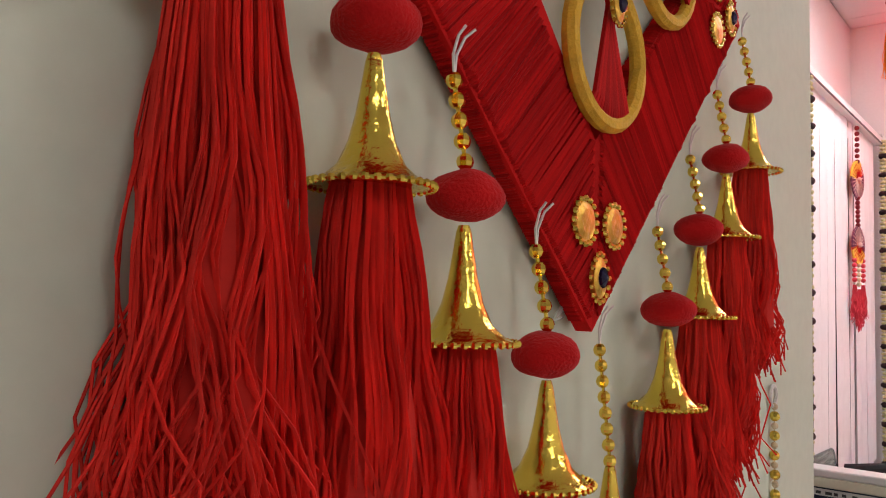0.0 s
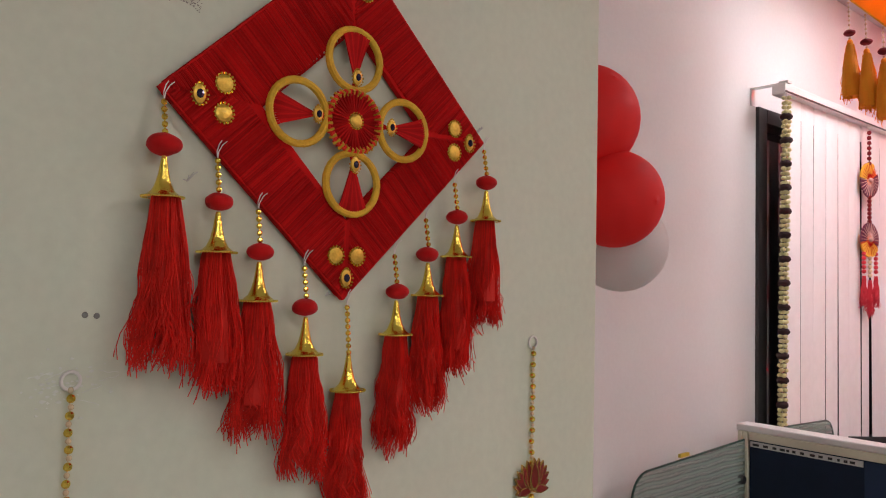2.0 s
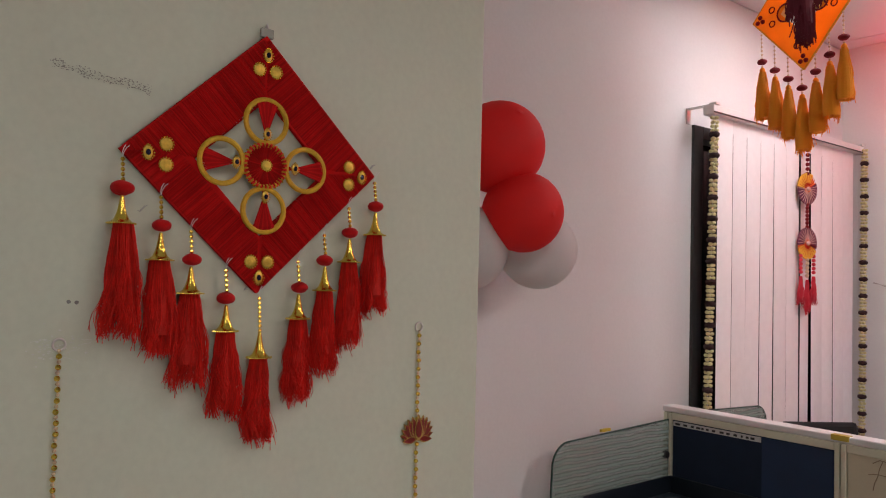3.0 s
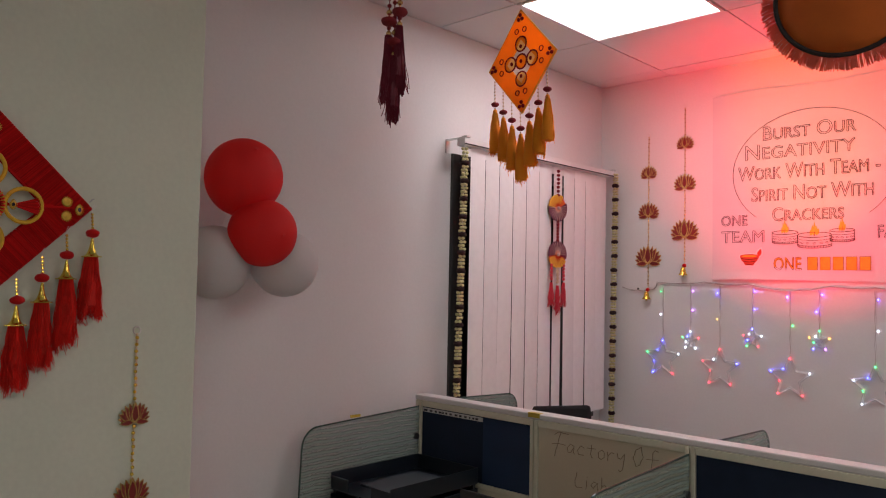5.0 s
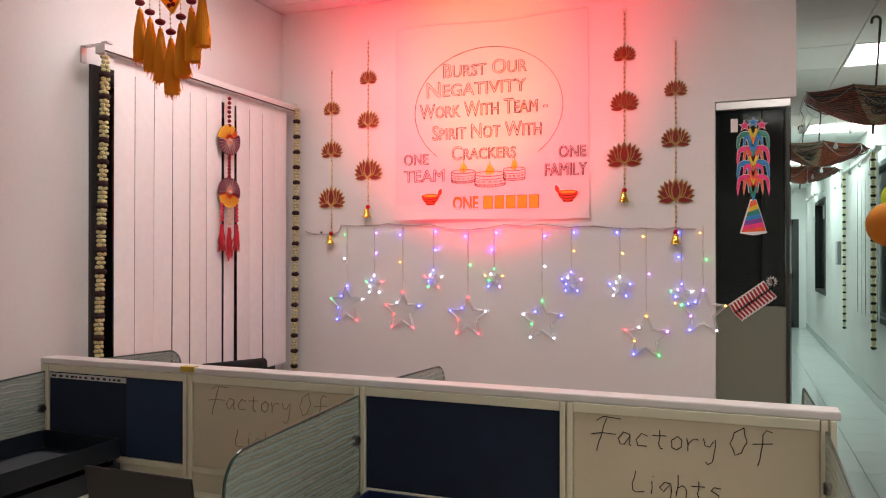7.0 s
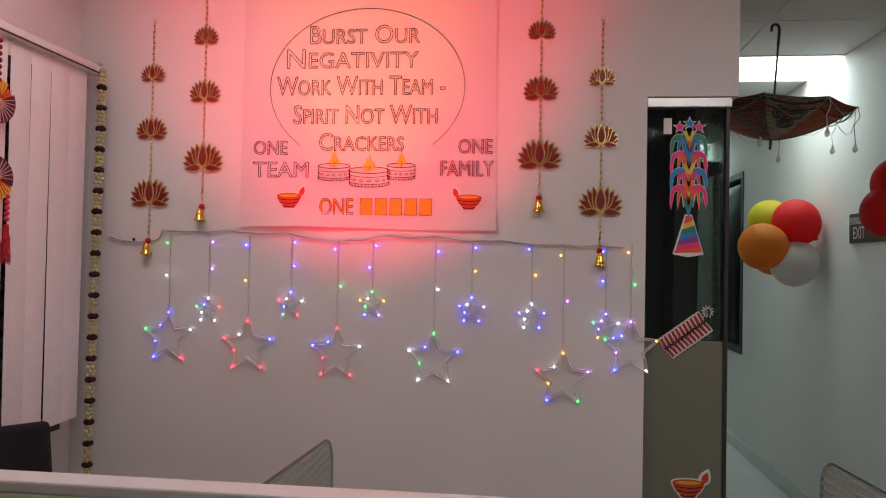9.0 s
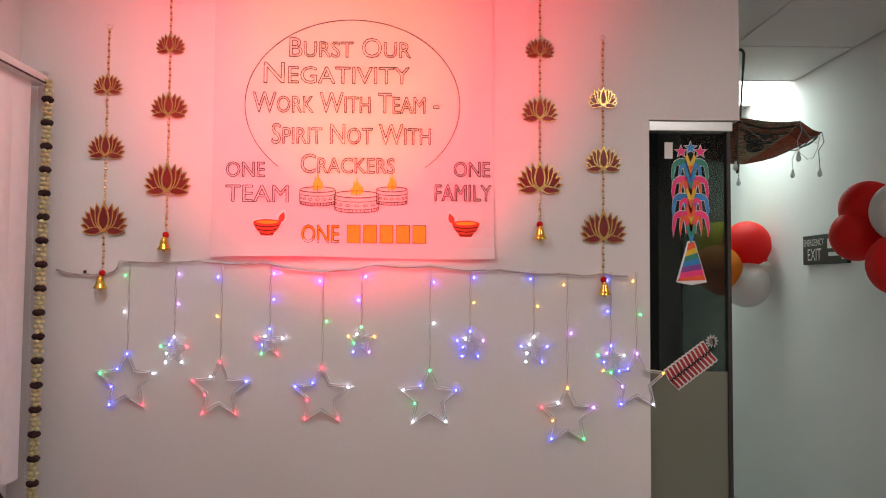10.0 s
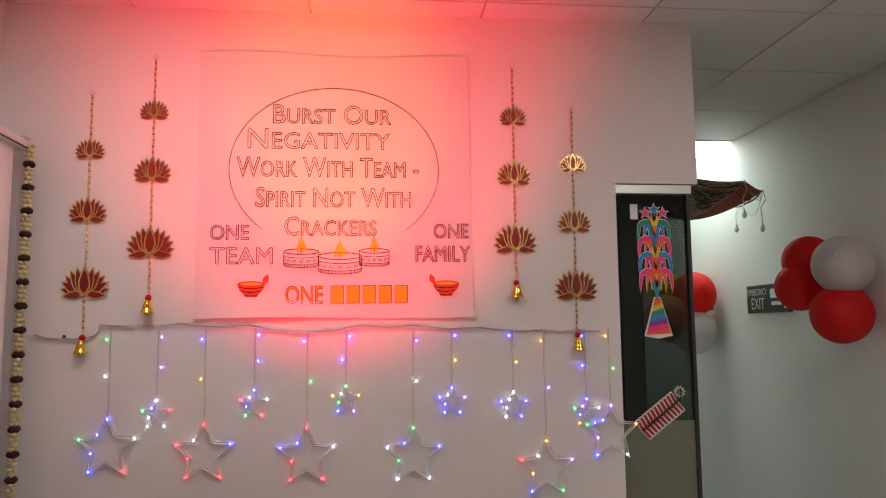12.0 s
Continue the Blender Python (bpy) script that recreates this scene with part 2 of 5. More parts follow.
for i in range(i0, i1):
    for j in range(j0, j1):
        x0, y0 = -0.305 + PITCH * i, 2.35 + PITCH * j
        if any(abs(x0 + PITCH / 2 - lx) < 0.2 and abs(y0 + PITCH / 2 - ly) < 0.2 for lx, ly in LIGHTS):
            continue
        xa, xb = max(x0, W) + 0.004, min(x0 + PITCH, E) - 0.004
        ya, yb = max(y0, S) + 0.004, min(y0 + PITCH, 16.4) - 0.004
        if xb - xa > 0.02 and yb - ya > 0.02:
            sag = random.uniform(-0.0015, 0.0015)
            box(bm, xa, xb, ya, yb, CEIL + sag, CEIL + 0.012)
setting("ceiling", bm, CEILING, "suspended ceiling of white mineral tiles in a grid", "ceiling")
for lx, ly in LIGHTS:
    t = thing("ceiling_light", "square white LED panel recessed in the tile ceiling", "ceiling light", "LED panels in the ceiling", (lx, ly, CEIL))
    h = PITCH / 2 - 0.005
    part("frame", boxes((-h, h, -h, -h + 0.012, -0.004, 0.02), (-h, h, h - 0.012, h, -0.004, 0.02), (-h, -h + 0.012, -h + 0.012, h - 0.012, -0.004, 0.02), (h - 0.012, h, -h + 0.012, h - 0.012, -0.004, 0.02)), WHITE_PVC, t)
    part("diffuser", boxes((-h + 0.012, h - 0.012, -h + 0.012, h - 0.012, 0.004, 0.012)), PANEL, t)
floor = setting("floor", boxes((W - 0.15, E + 0.15, S - 0.15, 16.55, -0.1, -0.004)), GROUT, "pale glossy vitrified floor tiles with thin joints", "floor")
tile_bm = boxes((-0.297, 0.297, -0.297, 0.297, -0.004, 0.0), bevel=0.001)
tile_mesh = bpy.data.meshes.new("floor_tile")
tile_bm.to_mesh(tile_bm and tile_mesh)
tile_bm.free()
tile_mesh.materials.append(FLOOR)
for i in range(6):
    for j in range(32):
        ob = new("floor_tile", tile_mesh)
        ob.parent = floor
        ob.location = (W + 0.3 + 0.6 * i, S + 0.3 + 0.6 * j, 0)
base = setting("baseboard", boxes((E - 0.012, E, S, 16.4, 0, 0.10), bevel=0.001), mat("skirting_tile", (0.55, 0.55, 0.53), 0.2), "tile skirting along the corridor wall", "baseboard")

# window behind the blind
win = tagged(thing("window_1", "dark-framed window behind vertical blinds at night", "window"), kind="structure")
part("window_frame", boxes((W - 0.10, W + 0.012, WIN[0], WIN[0] + 0.06, WIN[2], WIN[3]), (W - 0.10, W + 0.012, WIN[1] - 0.06, WIN[1], WIN[2], WIN[3]),
                           (W - 0.10, W + 0.012, WIN[0] + 0.06, WIN[1] - 0.06, WIN[3] - 0.05, WIN[3]), (W - 0.10, W + 0.012, WIN[0] + 0.06, WIN[1] - 0.06, WIN[2], WIN[2] + 0.05),
                           (W - 0.09, W - 0.03, 3.00, 3.05, WIN[2] + 0.05, WIN[3] - 0.05), bevel=0.002), DARK, win)
for y0, y1 in ((WIN[0] + 0.06, 3.00), (3.05, WIN[1] - 0.06)):
    part("pane", boxes((W - 0.065, W - 0.059, y0, y1, WIN[2] + 0.05, WIN[3] - 0.05)), NIGHT, win)

# glass return at the wall's end
gl = tagged(thing("glass_partition", "narrow glass panel with frosted lower film in an aluminium head", "glass partition"), kind="structure")
part("head_rail", boxes((1.402, 1.69, N + 0.01, N + 0.06, 2.055, 2.088), bevel=0.002), ALU, gl)
pane = part("pane", boxes((1.402, 1.672, N + 0.03, N + 0.038, 1.235, 2.054)), CLEAR, gl)
part("frosted_pane", boxes((1.402, 1.672, N + 0.03, N + 0.038, 0.0, 1.235)), FROST_LOW, gl)
part("edge_post", boxes((1.672, 1.686, N + 0.02, N + 0.048, 0.0, 2.054), bevel=0.002), DARK, gl, "black edge profile")
part("return_pane", boxes((1.688, 1.694, N + 0.06, N + 0.55, 0.0, 2.30)), TINTED, gl)

# ---- cubicle ----
PY, PT = 2.193, 1.105
desk_part = thing("partition", "low office partition with navy fabric and whiteboard panels", "partition", at=(0, 0, 0))
part("top_cap", boxes((-0.655, 1.695, PY - 0.022, PY + 0.040, PT - 0.012, PT + 0.008), bevel=0.004), WHITE_PVC, desk_part, "white top cap")
part("core", boxes((-0.64, 1.682, PY - 0.012, PY + 0.03, 0.0, PT - 0.012)), CREAM, desk_part)
XS = (-0.632, -0.052, 0.528, 1.095, 1.670)
for x in XS:
    bm = boxes((x - 0.016, x - 0.002, PY - 0.026, PY - 0.012, 0.0, PT - 0.013), (x + 0.002, x + 0.016, PY - 0.026, PY - 0.012, 0.0, PT - 0.013), bevel=0.002)
    part("post", bm, CREAM, desk_part, "cream aluminium post")
for a, b in zip(XS, XS[1:]):
    part("rail", boxes((a + 0.017, b - 0.017, PY - 0.024, PY - 0.0125, PT - 0.036, PT - 0.0125), bevel=0.002), CREAM, desk_part)
    part("lower_rail", boxes((a + 0.017, b - 0.017, PY - 0.024, PY - 0.0125, 0.800, 0.819), bevel=0.002), CREAM, desk_part)
for k, (a, b) in enumerate(zip(XS, XS[1:])):
    part("fabric_panel" if k % 2 == 0 else "whiteboard_panel", boxes((a + 0.018, b - 0.018, PY - 0.018, PY - 0.0125, 0.820, PT - 0.037), bevel=0.001), NAVY if k % 2 == 0 else BOARD, desk_part,
         "navy pinboard fabric" if k % 2 == 0 else "cream whiteboard with marker writing")
    part("lower_panel", boxes((a + 0.018, b - 0.018, PY - 0.018, PY - 0.0125, 0.05, 0.799)), CREAM, desk_part)
part("pinned_sheet", boxes((-0.290, -0.072, PY - 0.0205, PY - 0.0182, 0.822, PT - 0.040)), NAVY_SHEET, desk_part, "plain blue sheet")
part("label_strip", boxes((-0.610, -0.293, PY - 0.0215, PY - 0.0182, PT - 0.056, PT - 0.040)), mat("label_paper", (0.62, 0.62, 0.60), 0.5), desk_part, "white strip with unreadable writing")
part("tape", boxes((-0.078, -0.028, PY - 0.0245, PY + 0.0, PT - 0.006, PT + 0.0095)), mat("yellow_label", (0.50, 0.36, 0.04), 0.5), desk_part, "yellow label")
bm = bmesh.new()
x = -0.602
while x < -0.31:
    w = random.uniform(0.006, 0.02)
    box(bm, x, x + w, PY - 0.0225, PY - 0.0216, PT - 0.052, PT - 0.045)
    x += w + random.uniform(0.004, 0.018)
part("writing", bm, DARK, desk_part)


def screen(x, y0, y1, top, name="desk_screen"):
    """A frosted glass divider that stands across the desk, its free top corner rounded."""
    t = thing(name, "frosted striped glass desk divider with rounded corner", "glass divider", "glass desk dividers", (x, 0, 0))
    s = 1 if y1 > y0 else -1
    r = 0.07
    pts = [(y0, 0.76), (y0, top)]
    for k in range(9):
        a = math.radians(90 - 90 * k / 8)
        pts.append((y1 - s * r + s * r * math.cos(a), top - 0.02 - r + r * math.sin(a)))
    pts.append((y1 + s * 0.01, 0.76))
    bm = plate(pts, 0.006)
    pane = part("pane", bm, FROST, t)
    edge = [(0.003, u, z) for u, z in pts[1:]]
    part("edge", tube(bmesh.new(), edge, 0.0034, 6), EDGE, t, "dark green polished edge")
    for z in (0.80, 0.95):
        part("clamp", lathe(bmesh.new(), [(0.012, -0.008), (0.014, -0.004), (0.014, 0.004), (0.012, 0.008)], n=16, m=Matrix.Translation((0.003, y0 + s * 0.012, z)) @ Matrix.Rotation(radians(90), 4, "Y")), PLASTIC, t)
    return t


for x in (-0.628, 0.524, 1.662):
    front = screen(x, PY - 0.03, 1.59, 1.068)
    if x < 0:
        part("tape", boxes((-0.001, 0.0072, 1.808, 1.852, 1.062, 1.0712)), mat("yellow_tape", (0.55, 0.40, 0.03), 0.5), front, "yellow tape scrap")
    elif x < 1:
        marks = bmesh.new()
        for y0, z0, h in ((1.663, 1.040, 0.010), (1.690, 1.024, 0.014), (1.712, 1.030, 0.016), (1.735, 1.026, 0.016), (1.742, 1.004, 0.012), (1.762, 1.008, 0.010), (1.786, 1.000, 0.014), (1.790, 0.976, 0.012), (1.806, 0.980, 0.012)):
            box(marks, -0.0008, -0.0001, y0 - 0.0012, y0 + 0.0012, z0 - h / 2, z0 + h / 2)
            box(marks, -0.0008, -0.0001, y0 + 0.0020, y0 + 0.0090, z0 + h / 4, z0 + h / 4 + 0.0018)
        part("faded_marks", marks, mat("red_marker", (0.20, 0.05, 0.035), 0.6), front, "unreadable red marker strokes")["kind"] = "stuff"
    screen(x, PY + 0.042, 2.81, 1.085)


def desk(y0, y1):
    t = thing("desk", "cream laminate desk top along the partition", "desk", "desks along the partition", (0.52, (y0 + y1) / 2, 0))
    d = (y1 - y0) / 2
    part("worktop", boxes((-1.12, 1.12, -d, d, 0.725, 0.75), bevel=0.003), DESK, t)
    for x in (-1.08, 0.0, 1.08):
        part("leg_panel", boxes((x - 0.012, x + 0.012, -d + 0.03, d - 0.03, 0, 0.724)), CREAM, t)


desk(1.59, PY - 0.03)
desk(PY + 0.042, 2.83)
# ---- vertical blind ----
def vertical_blind(at, turn, count, z0, z1, label, pitch=0.0865, slack=(), lead=0.105, tail=0.02):
    """Slats hang along local y; local +x faces the room; slack: slats turned narrow so that gaps open beside them."""
    t = thing("vertical_blind", label, "blind", "vertical blinds")
    t.matrix_world = pose(*at, 0, 0, turn)
    half = pitch * count / 2
    part("headrail", boxes((-0.02, 0.025, -half - lead, half + tail, z1, z1 + 0.035), bevel=0.002), WHITE_PVC, t, "white metal head rail")
    part("rail_slot", boxes((0.0252, 0.0275, -half - lead, half + tail, z1 + 0.004, z1 + 0.010)), DARK, t, "dark slot along the rail")
    for y in (-half - lead + 0.02, half + tail - 0.018):
        part("bracket", boxes((-0.098, 0.0, y - 0.012, y + 0.012, z1 + 0.036, z1 + 0.040), (0.0, 0.03, y - 0.014, y + 0.014, z1 + 0.036, z1 + 0.044), (-0.098, -0.094, y - 0.012, y + 0.012, z1 - 0.02, z1 + 0.040)), ALU, t, "steel bracket")
    bm = bmesh.new()
    n, rows = 6, []
    for z in (z0, z1):
        rows.append([bm.verts.new((0.004 * math.sin(math.pi * i / n), pitch * (i / n - 0.5), z)) for i in range(n + 1)])
    for i in range(n):
        bm.faces.new((rows[0][i], rows[0][i + 1], rows[1][i + 1], rows[1][i]))
    data = None
    for k in range(count):
        if data is None:
            s = part("slat", bm, BLIND, t)
            data = s.data
        else:
            s = new("slat", data)
            s.parent = t
        s.scale = (1, 0.72 if k in slack else random.uniform(0.955, 0.985), 1)
        lean, tip = random.uniform(-0.0035, 0.0035), random.uniform(-0.003, 0.003)
        s.location = (-z1 * tip, -half + pitch * (k + 0.5) + (0.004 if k in slack else 0) + z1 * lean, 0)
        s.rotation_euler = (lean, tip, radians(random.uniform(-2.0, 1.0)))
    chain = bmesh.new()
    for k in range(110):
        ball(chain, (0.012 + 0.002 * math.sin(k * 0.3), half + 0.012, z1 - 0.012 * k), 0.0028, u=6, v=4)
    part("bead_chain", chain, WHITE_PVC, t)
    return t


vertical_blind((-0.632, 3.026, 0), 0, 11, 0.905, 2.168, "white fabric vertical blind hung closed before the window", 0.1025, (6,), 0.068, 0.054)

# ---- more materials ----
RED_YARN = mat("red_yarn", (0.48, 0.009, 0.008), 0.9, vary=0.22, scale=25, spec=0.12, bump=0.2, bump_scale=900, island=0.55)
RED_SILK = mat("red_silk_thread", (0.90, 0.040, 0.026), 0.75, vary=0.25, scale=40, spec=0.3, island=0.5)
thin(RED_SILK, 0.3, (0.9, 0.05, 0.03))
RED_FELT = mat("red_felt", (0.55, 0.012, 0.012), 0.95, vary=0.2, scale=60, bump=0.6, bump_scale=700, spec=0.1, sheen=0.08)
MUSTARD = mat("mustard_yarn", (0.72, 0.40, 0.022), 0.7, vary=0.25, scale=120, bump=0.4, bump_scale=600)
GOLD = mat("gold_plastic", (0.85, 0.60, 0.10), 0.13, 1.0, vary=0.1, scale=60)
HAMMERED = mat("hammered_gold", (0.85, 0.62, 0.10), 0.16, 1.0, vary=0.1, scale=60, bump=0.55, bump_scale=170)
GOLD_LEAF = mat("gold_foil", (0.66, 0.42, 0.15), 0.25, 0.9, vary=0.12, scale=50)
WOOD_EDGE = mat("dark_cut_wood", (0.10, 0.04, 0.02), 0.6, vary=0.2)
LOTUS_RED = mat("lotus_red_lacquer", (0.20, 0.010, 0.009), 0.35, vary=0.15, scale=40)
PEARL = mat("pearl_bead", (0.70, 0.54, 0.36), 0.2, vary=0.08)
STONE = mat("dark_rhinestone", (0.02, 0.015, 0.05), 0.05, 0.3)
TAPE = mat("clear_tape", (0.80, 0.76, 0.75), 0.15)
THREAD = mat("white_thread", (0.75, 0.70, 0.66), 0.7)
MIRROR = mat("round_mirror", (0.66, 0.40, 0.07), 0.28, 1.0, vary=0.3, scale=160, bump=0.5, bump_scale=260)


def hank(bm, rng, top, length, r0, r1, count, thick, spread=1.0, calm=1.0, core=0.62):
    """Loose threads that hang from a ring of radius r0 and end raggedly round r1."""
    seed = rng.uniform(0, 50)
    sway, turn = rng.uniform(0.002, 0.006) * (r1 / 0.025), rng.uniform(0, 6)
    locks = [(rng.uniform(0, 6), rng.uniform(9, 24), rng.uniform(0.0025, 0.0065), rng.uniform(0.86, 1.0)) for k in range(14)]
    for k in range(count):
        a = rng.uniform(0, math.tau)
        lock = locks[int(a / math.tau * 14) % 14]
        lump = noise.noise(Vector((math.cos(a) * 1.6, math.sin(a) * 1.6, seed)))
        q = math.sqrt(rng.uniform(0.25, 1))
        end = length * (rng.uniform(0.90, 1.02) + 0.10 * lump) * (lock[3] if calm == 1.0 else 0.5 + 0.5 * lock[3])
        if rng.random() < 0.05:
            end *= 1.06
        wob, ph, kink = (lock[2] * rng.uniform(0.6, 1.2) + rng.uniform(0, 0.0015)) * calm, lock[0] + rng.uniform(-0.35, 0.35), lock[1] * rng.uniform(0.9, 1.1)
        flick = Vector((rng.uniform(-1, 1), rng.uniform(-1, 1), 0)) * (0.012 * spread if rng.random() < 0.18 else 0.003)
        pts = []
        n = 13
        for i in range(n + 1):
            f = i / n
            r = (r0 * 0.95 + (r1 - r0) * math.sin(min(1.0, f * 1.25) * math.pi / 2)) * q * (1 + 0.45 * lump * f)
            twist = a + 0.5 * f * lump
            x, y = r * math.cos(twist), r * math.sin(twist) + sway * f * math.sin(turn + 3.2 * f)
            pts.append(Vector((top[0] + x * 0.75 + wob * f * math.sin(ph + kink * f), top[1] + y + wob * f * math.cos(ph * 2 + kink * 0.8 * f), top[2] - end * f)) + flick * f ** 3)
        tube(bm, pts, thick, 3)
    if core >= 0.9:
        lathe(bm, [(r0 * 0.8, 0.0), (r0 * 1.05, -length * 0.12), (r1 * 0.80, -length * 0.4), (r1 * 0.95, -length * 0.75), (r1 * core, -length * 0.95), (r1 * 0.2, -length * 0.93)], top, 18)
        return bm
    lathe(bm, [(r0 * 0.6, 0.0), (r0 * 0.6, -length * 0.2), (r1 * core, -length * 0.5), (r1 * core, -length * 0.74), (r1 * 0.1, -length * 0.80)], top, 12)
    return bm


def trumpet(bm, at, h, r):
    """A flared bell cap, its rim at the bottom."""
    rows = [(r * 0.10, 0.0), (r * 0.14, -h * 0.06), (r * 0.2, -h * 0.25), (r * 0.27, -h * 0.45), (r * 0.38, -h * 0.66), (r * 0.55, -h * 0.84), (r * 0.82, -h * 0.955), (r, -h * 0.985), (r, -h), (r * 0.8, -h)]
    return lathe(bm, rows, at, 24)


def beads(bm, a, b, r, pitch, u=8, v=6):
    a, b = Vector(a), Vector(b)
    n = max(1, int((b - a).length / pitch))
    for k in range(n + 1):
        ball(bm, a.lerp(b, k / n), r, u=u, v=v)
    tube(bm, [a, b], r * 0.25, 4)
    return bm


def pom(bm, at, r, squash):
    n0 = len(bm.verts)
    ball(bm, at, r, squash, 18, 12)
    bm.verts.ensure_lookup_table()
    for v in bm.verts[n0:]:
        d = v.co - Vector(at)
        v.co += d * 0.10 * noise.noise(v.co * 90)
    return bm


def medal(parent, u, z, out, r, stone, tall=1.0):
    """A round mirror or a drop stone in a beaded gold rim, facing local x."""
    m = Matrix.Translation((out, u, z)) @ Matrix.Rotation(radians(90), 4, "Y")
    bm = bmesh.new()
    n = 16
    for k in range(n):
        a = k * math.tau / n
        w = 1 - 0.35 * max(0.0, math.sin(a)) if tall > 1 else 1
        ball(bm, (out + 0.001, u + r * w * math.cos(a), z + r * tall * math.sin(a)), r * 0.16, u=6, v=4)
    g = part("jewel_rim", bm, GOLD, parent)
    bm = lathe(bmesh.new(), [(r * 0.9, -0.001), (r * 0.85, 0.0015), (r * 0.55, 0.0025), (r * 0.05, 0.0028)], n=16, m=m)
    for v in bm.verts:
        v.co.z = z + (v.co.z - z) * tall
        if stone:
            v.co = Vector((v.co.x, u + (v.co.y - u) * 0.85, v.co.z))
    part("jewel", bm, MIRROR, g)
    if stone:
        bm = lathe(bmesh.new(), [(r * 0.5, 0.0), (r * 0.4, 0.004), (r * 0.1, 0.0055)], n=8, m=m)
        for v in bm.verts:
            v.co.z = z + (v.co.z - z) * tall
        part("stone", bm, STONE, g)


def wrapped_arm(oa, ob_, ia, ib, depth, count, rng, thick):
    """One side of a diamond frame, wound with yarn: strands run from the outer edge to the inner edge and round the back."""
    bm = bmesh.new()
    for k in range(count):
        f = (k + 0.5) / count
        g = min(1, max(0, f + rng.uniform(-0.012, 0.012) + 0.03 * noise.noise(Vector((f * 6, oa[0] * 9, oa[1] * 9)))))
        o = Vector(oa).lerp(Vector(ob_), f)
        across = Vector(ib) - Vector(ia)
        perp = Vector((-across.y, across.x)).normalized()
        perp = perp if perp.dot(Vector(ia) - Vector(oa)) > 0 else -perp
        width = abs((Vector(ia) - Vector(oa)).dot(perp))
        edge = (Vector(ia) - Vector(oa)).dot(across.normalized()) / (Vector(ob_) - Vector(oa)).length
        i = o + perp * width * min(1.0, f / edge, (1 - f) / edge) + across.normalized() * (g - f) * 0.12
        lift = rng.uniform(0, 0.0010) + 0.0022 * max(0.0, noise.noise(Vector((f * 34, oa[0] * 40, oa[1] * 40))))
        d = (i - o).normalized() * 0.003
        pts = [(0.0, o.x, o.y), (depth * 0.6 + lift, o.x, o.y), (depth + lift, o.x + d.x, o.y + d.y), (depth + lift, i.x - d.x, i.y - d.y), (depth * 0.6, i.x, i.y), (0.0, i.x, i.y)]
        if (i - o).length > 0.008:
            tube(bm, pts, thick * rng.uniform(0.85, 1.2), 4)
    o = [Vector(p) for p in (oa, ob_, ib, ia)]
    a = [bm.verts.new((0.0005, p.x, p.y)) for p in o]
    b = [bm.verts.new((depth - 0.0003, p.x, p.y)) for p in o]
    bm.faces.new(a[::-1]), bm.faces.new(b)
    for k in range(4):
        bm.faces.new((a[k], a[(k + 1) % 4], b[(k + 1) % 4], b[k]))
    return bm


def ring(bm, u, z, x, R, r, n=32, sides=8):
    return tube(bm, [(x, u + R * math.cos(k * math.tau / n), z + R * math.sin(k * math.tau / n)) for k in range(n)], r, sides, closed=True)


# ---- red wall hanging on the column ----
rng = random.Random(5)
toran = thing("wall_hanging", "red yarn diamond wall hanging with gold bells and red tassels", "wall hanging", at=(COL_X + 0.004, 0.476, 1.722))
H, I = 0.228, 0.122
outer = [(-0.238, 0.002), (-0.002, 0.228), (H, 0.005), (-0.005, -0.220)]
inner = [(-I, 0), (0, I), (I, 0), (-0.003, -I - 0.001)]
for k in range(4):
    side = part("yarn_side", wrapped_arm(outer[k], outer[(k + 1) % 4], inner[k], inner[(k + 1) % 4], 0.010, 210, rng, 0.0010), RED_YARN, toran)
    side["kind"] = "stuff"
part("hook", tube(bmesh.new(), [(0.0, 0.0, 0.215), (0.006, 0.002, 0.235), (0.004, 0.0, 0.25), (0, -0.003, 0.24)], 0.002), ALU, toran)
part("clip", boxes((0.0, 0.008, -0.012, 0.012, 0.225, 0.242), bevel=0.002), mat("clear_clip", (0.35, 0.36, 0.30), 0.2), toran, "clear plastic clip")
wheel = part("thread_wheel", ring(bmesh.new(), 0, 0, 0.0165, 0.037, 0.0035), RED_SILK, toran)
bm = bmesh.new()
lathe(bm, [(0.036, 0.0130), (0.036, 0.0155), (0.004, 0.0168)], n=32, m=Matrix.Rotation(radians(90), 4, "Y"))
for k in range(40):
    a = k * math.tau / 40
    tube(bm, [(0.0178, 0.006 * math.cos(a), 0.006 * math.sin(a)), (0.0196, 0.037 * math.cos(a), 0.037 * math.sin(a)), (0.0135, 0.041 * math.cos(a), 0.041 * math.sin(a))], 0.0013, 4)
part("spokes", bm, RED_YARN, wheel)
bm = bmesh.new()
for k in range(30):
    a = k * math.tau / 30
    c, s = math.cos(a), math.sin(a)
    tube(bm, [(0.0150, 0.0325 * c, 0.0325 * s), (0.0218, 0.0365 * c, 0.0365 * s), (0.0140, 0.0418 * c, 0.0418 * s)], 0.0019, 4)
part("whipping", bm, MUSTARD, wheel, "mustard yarn whipping")
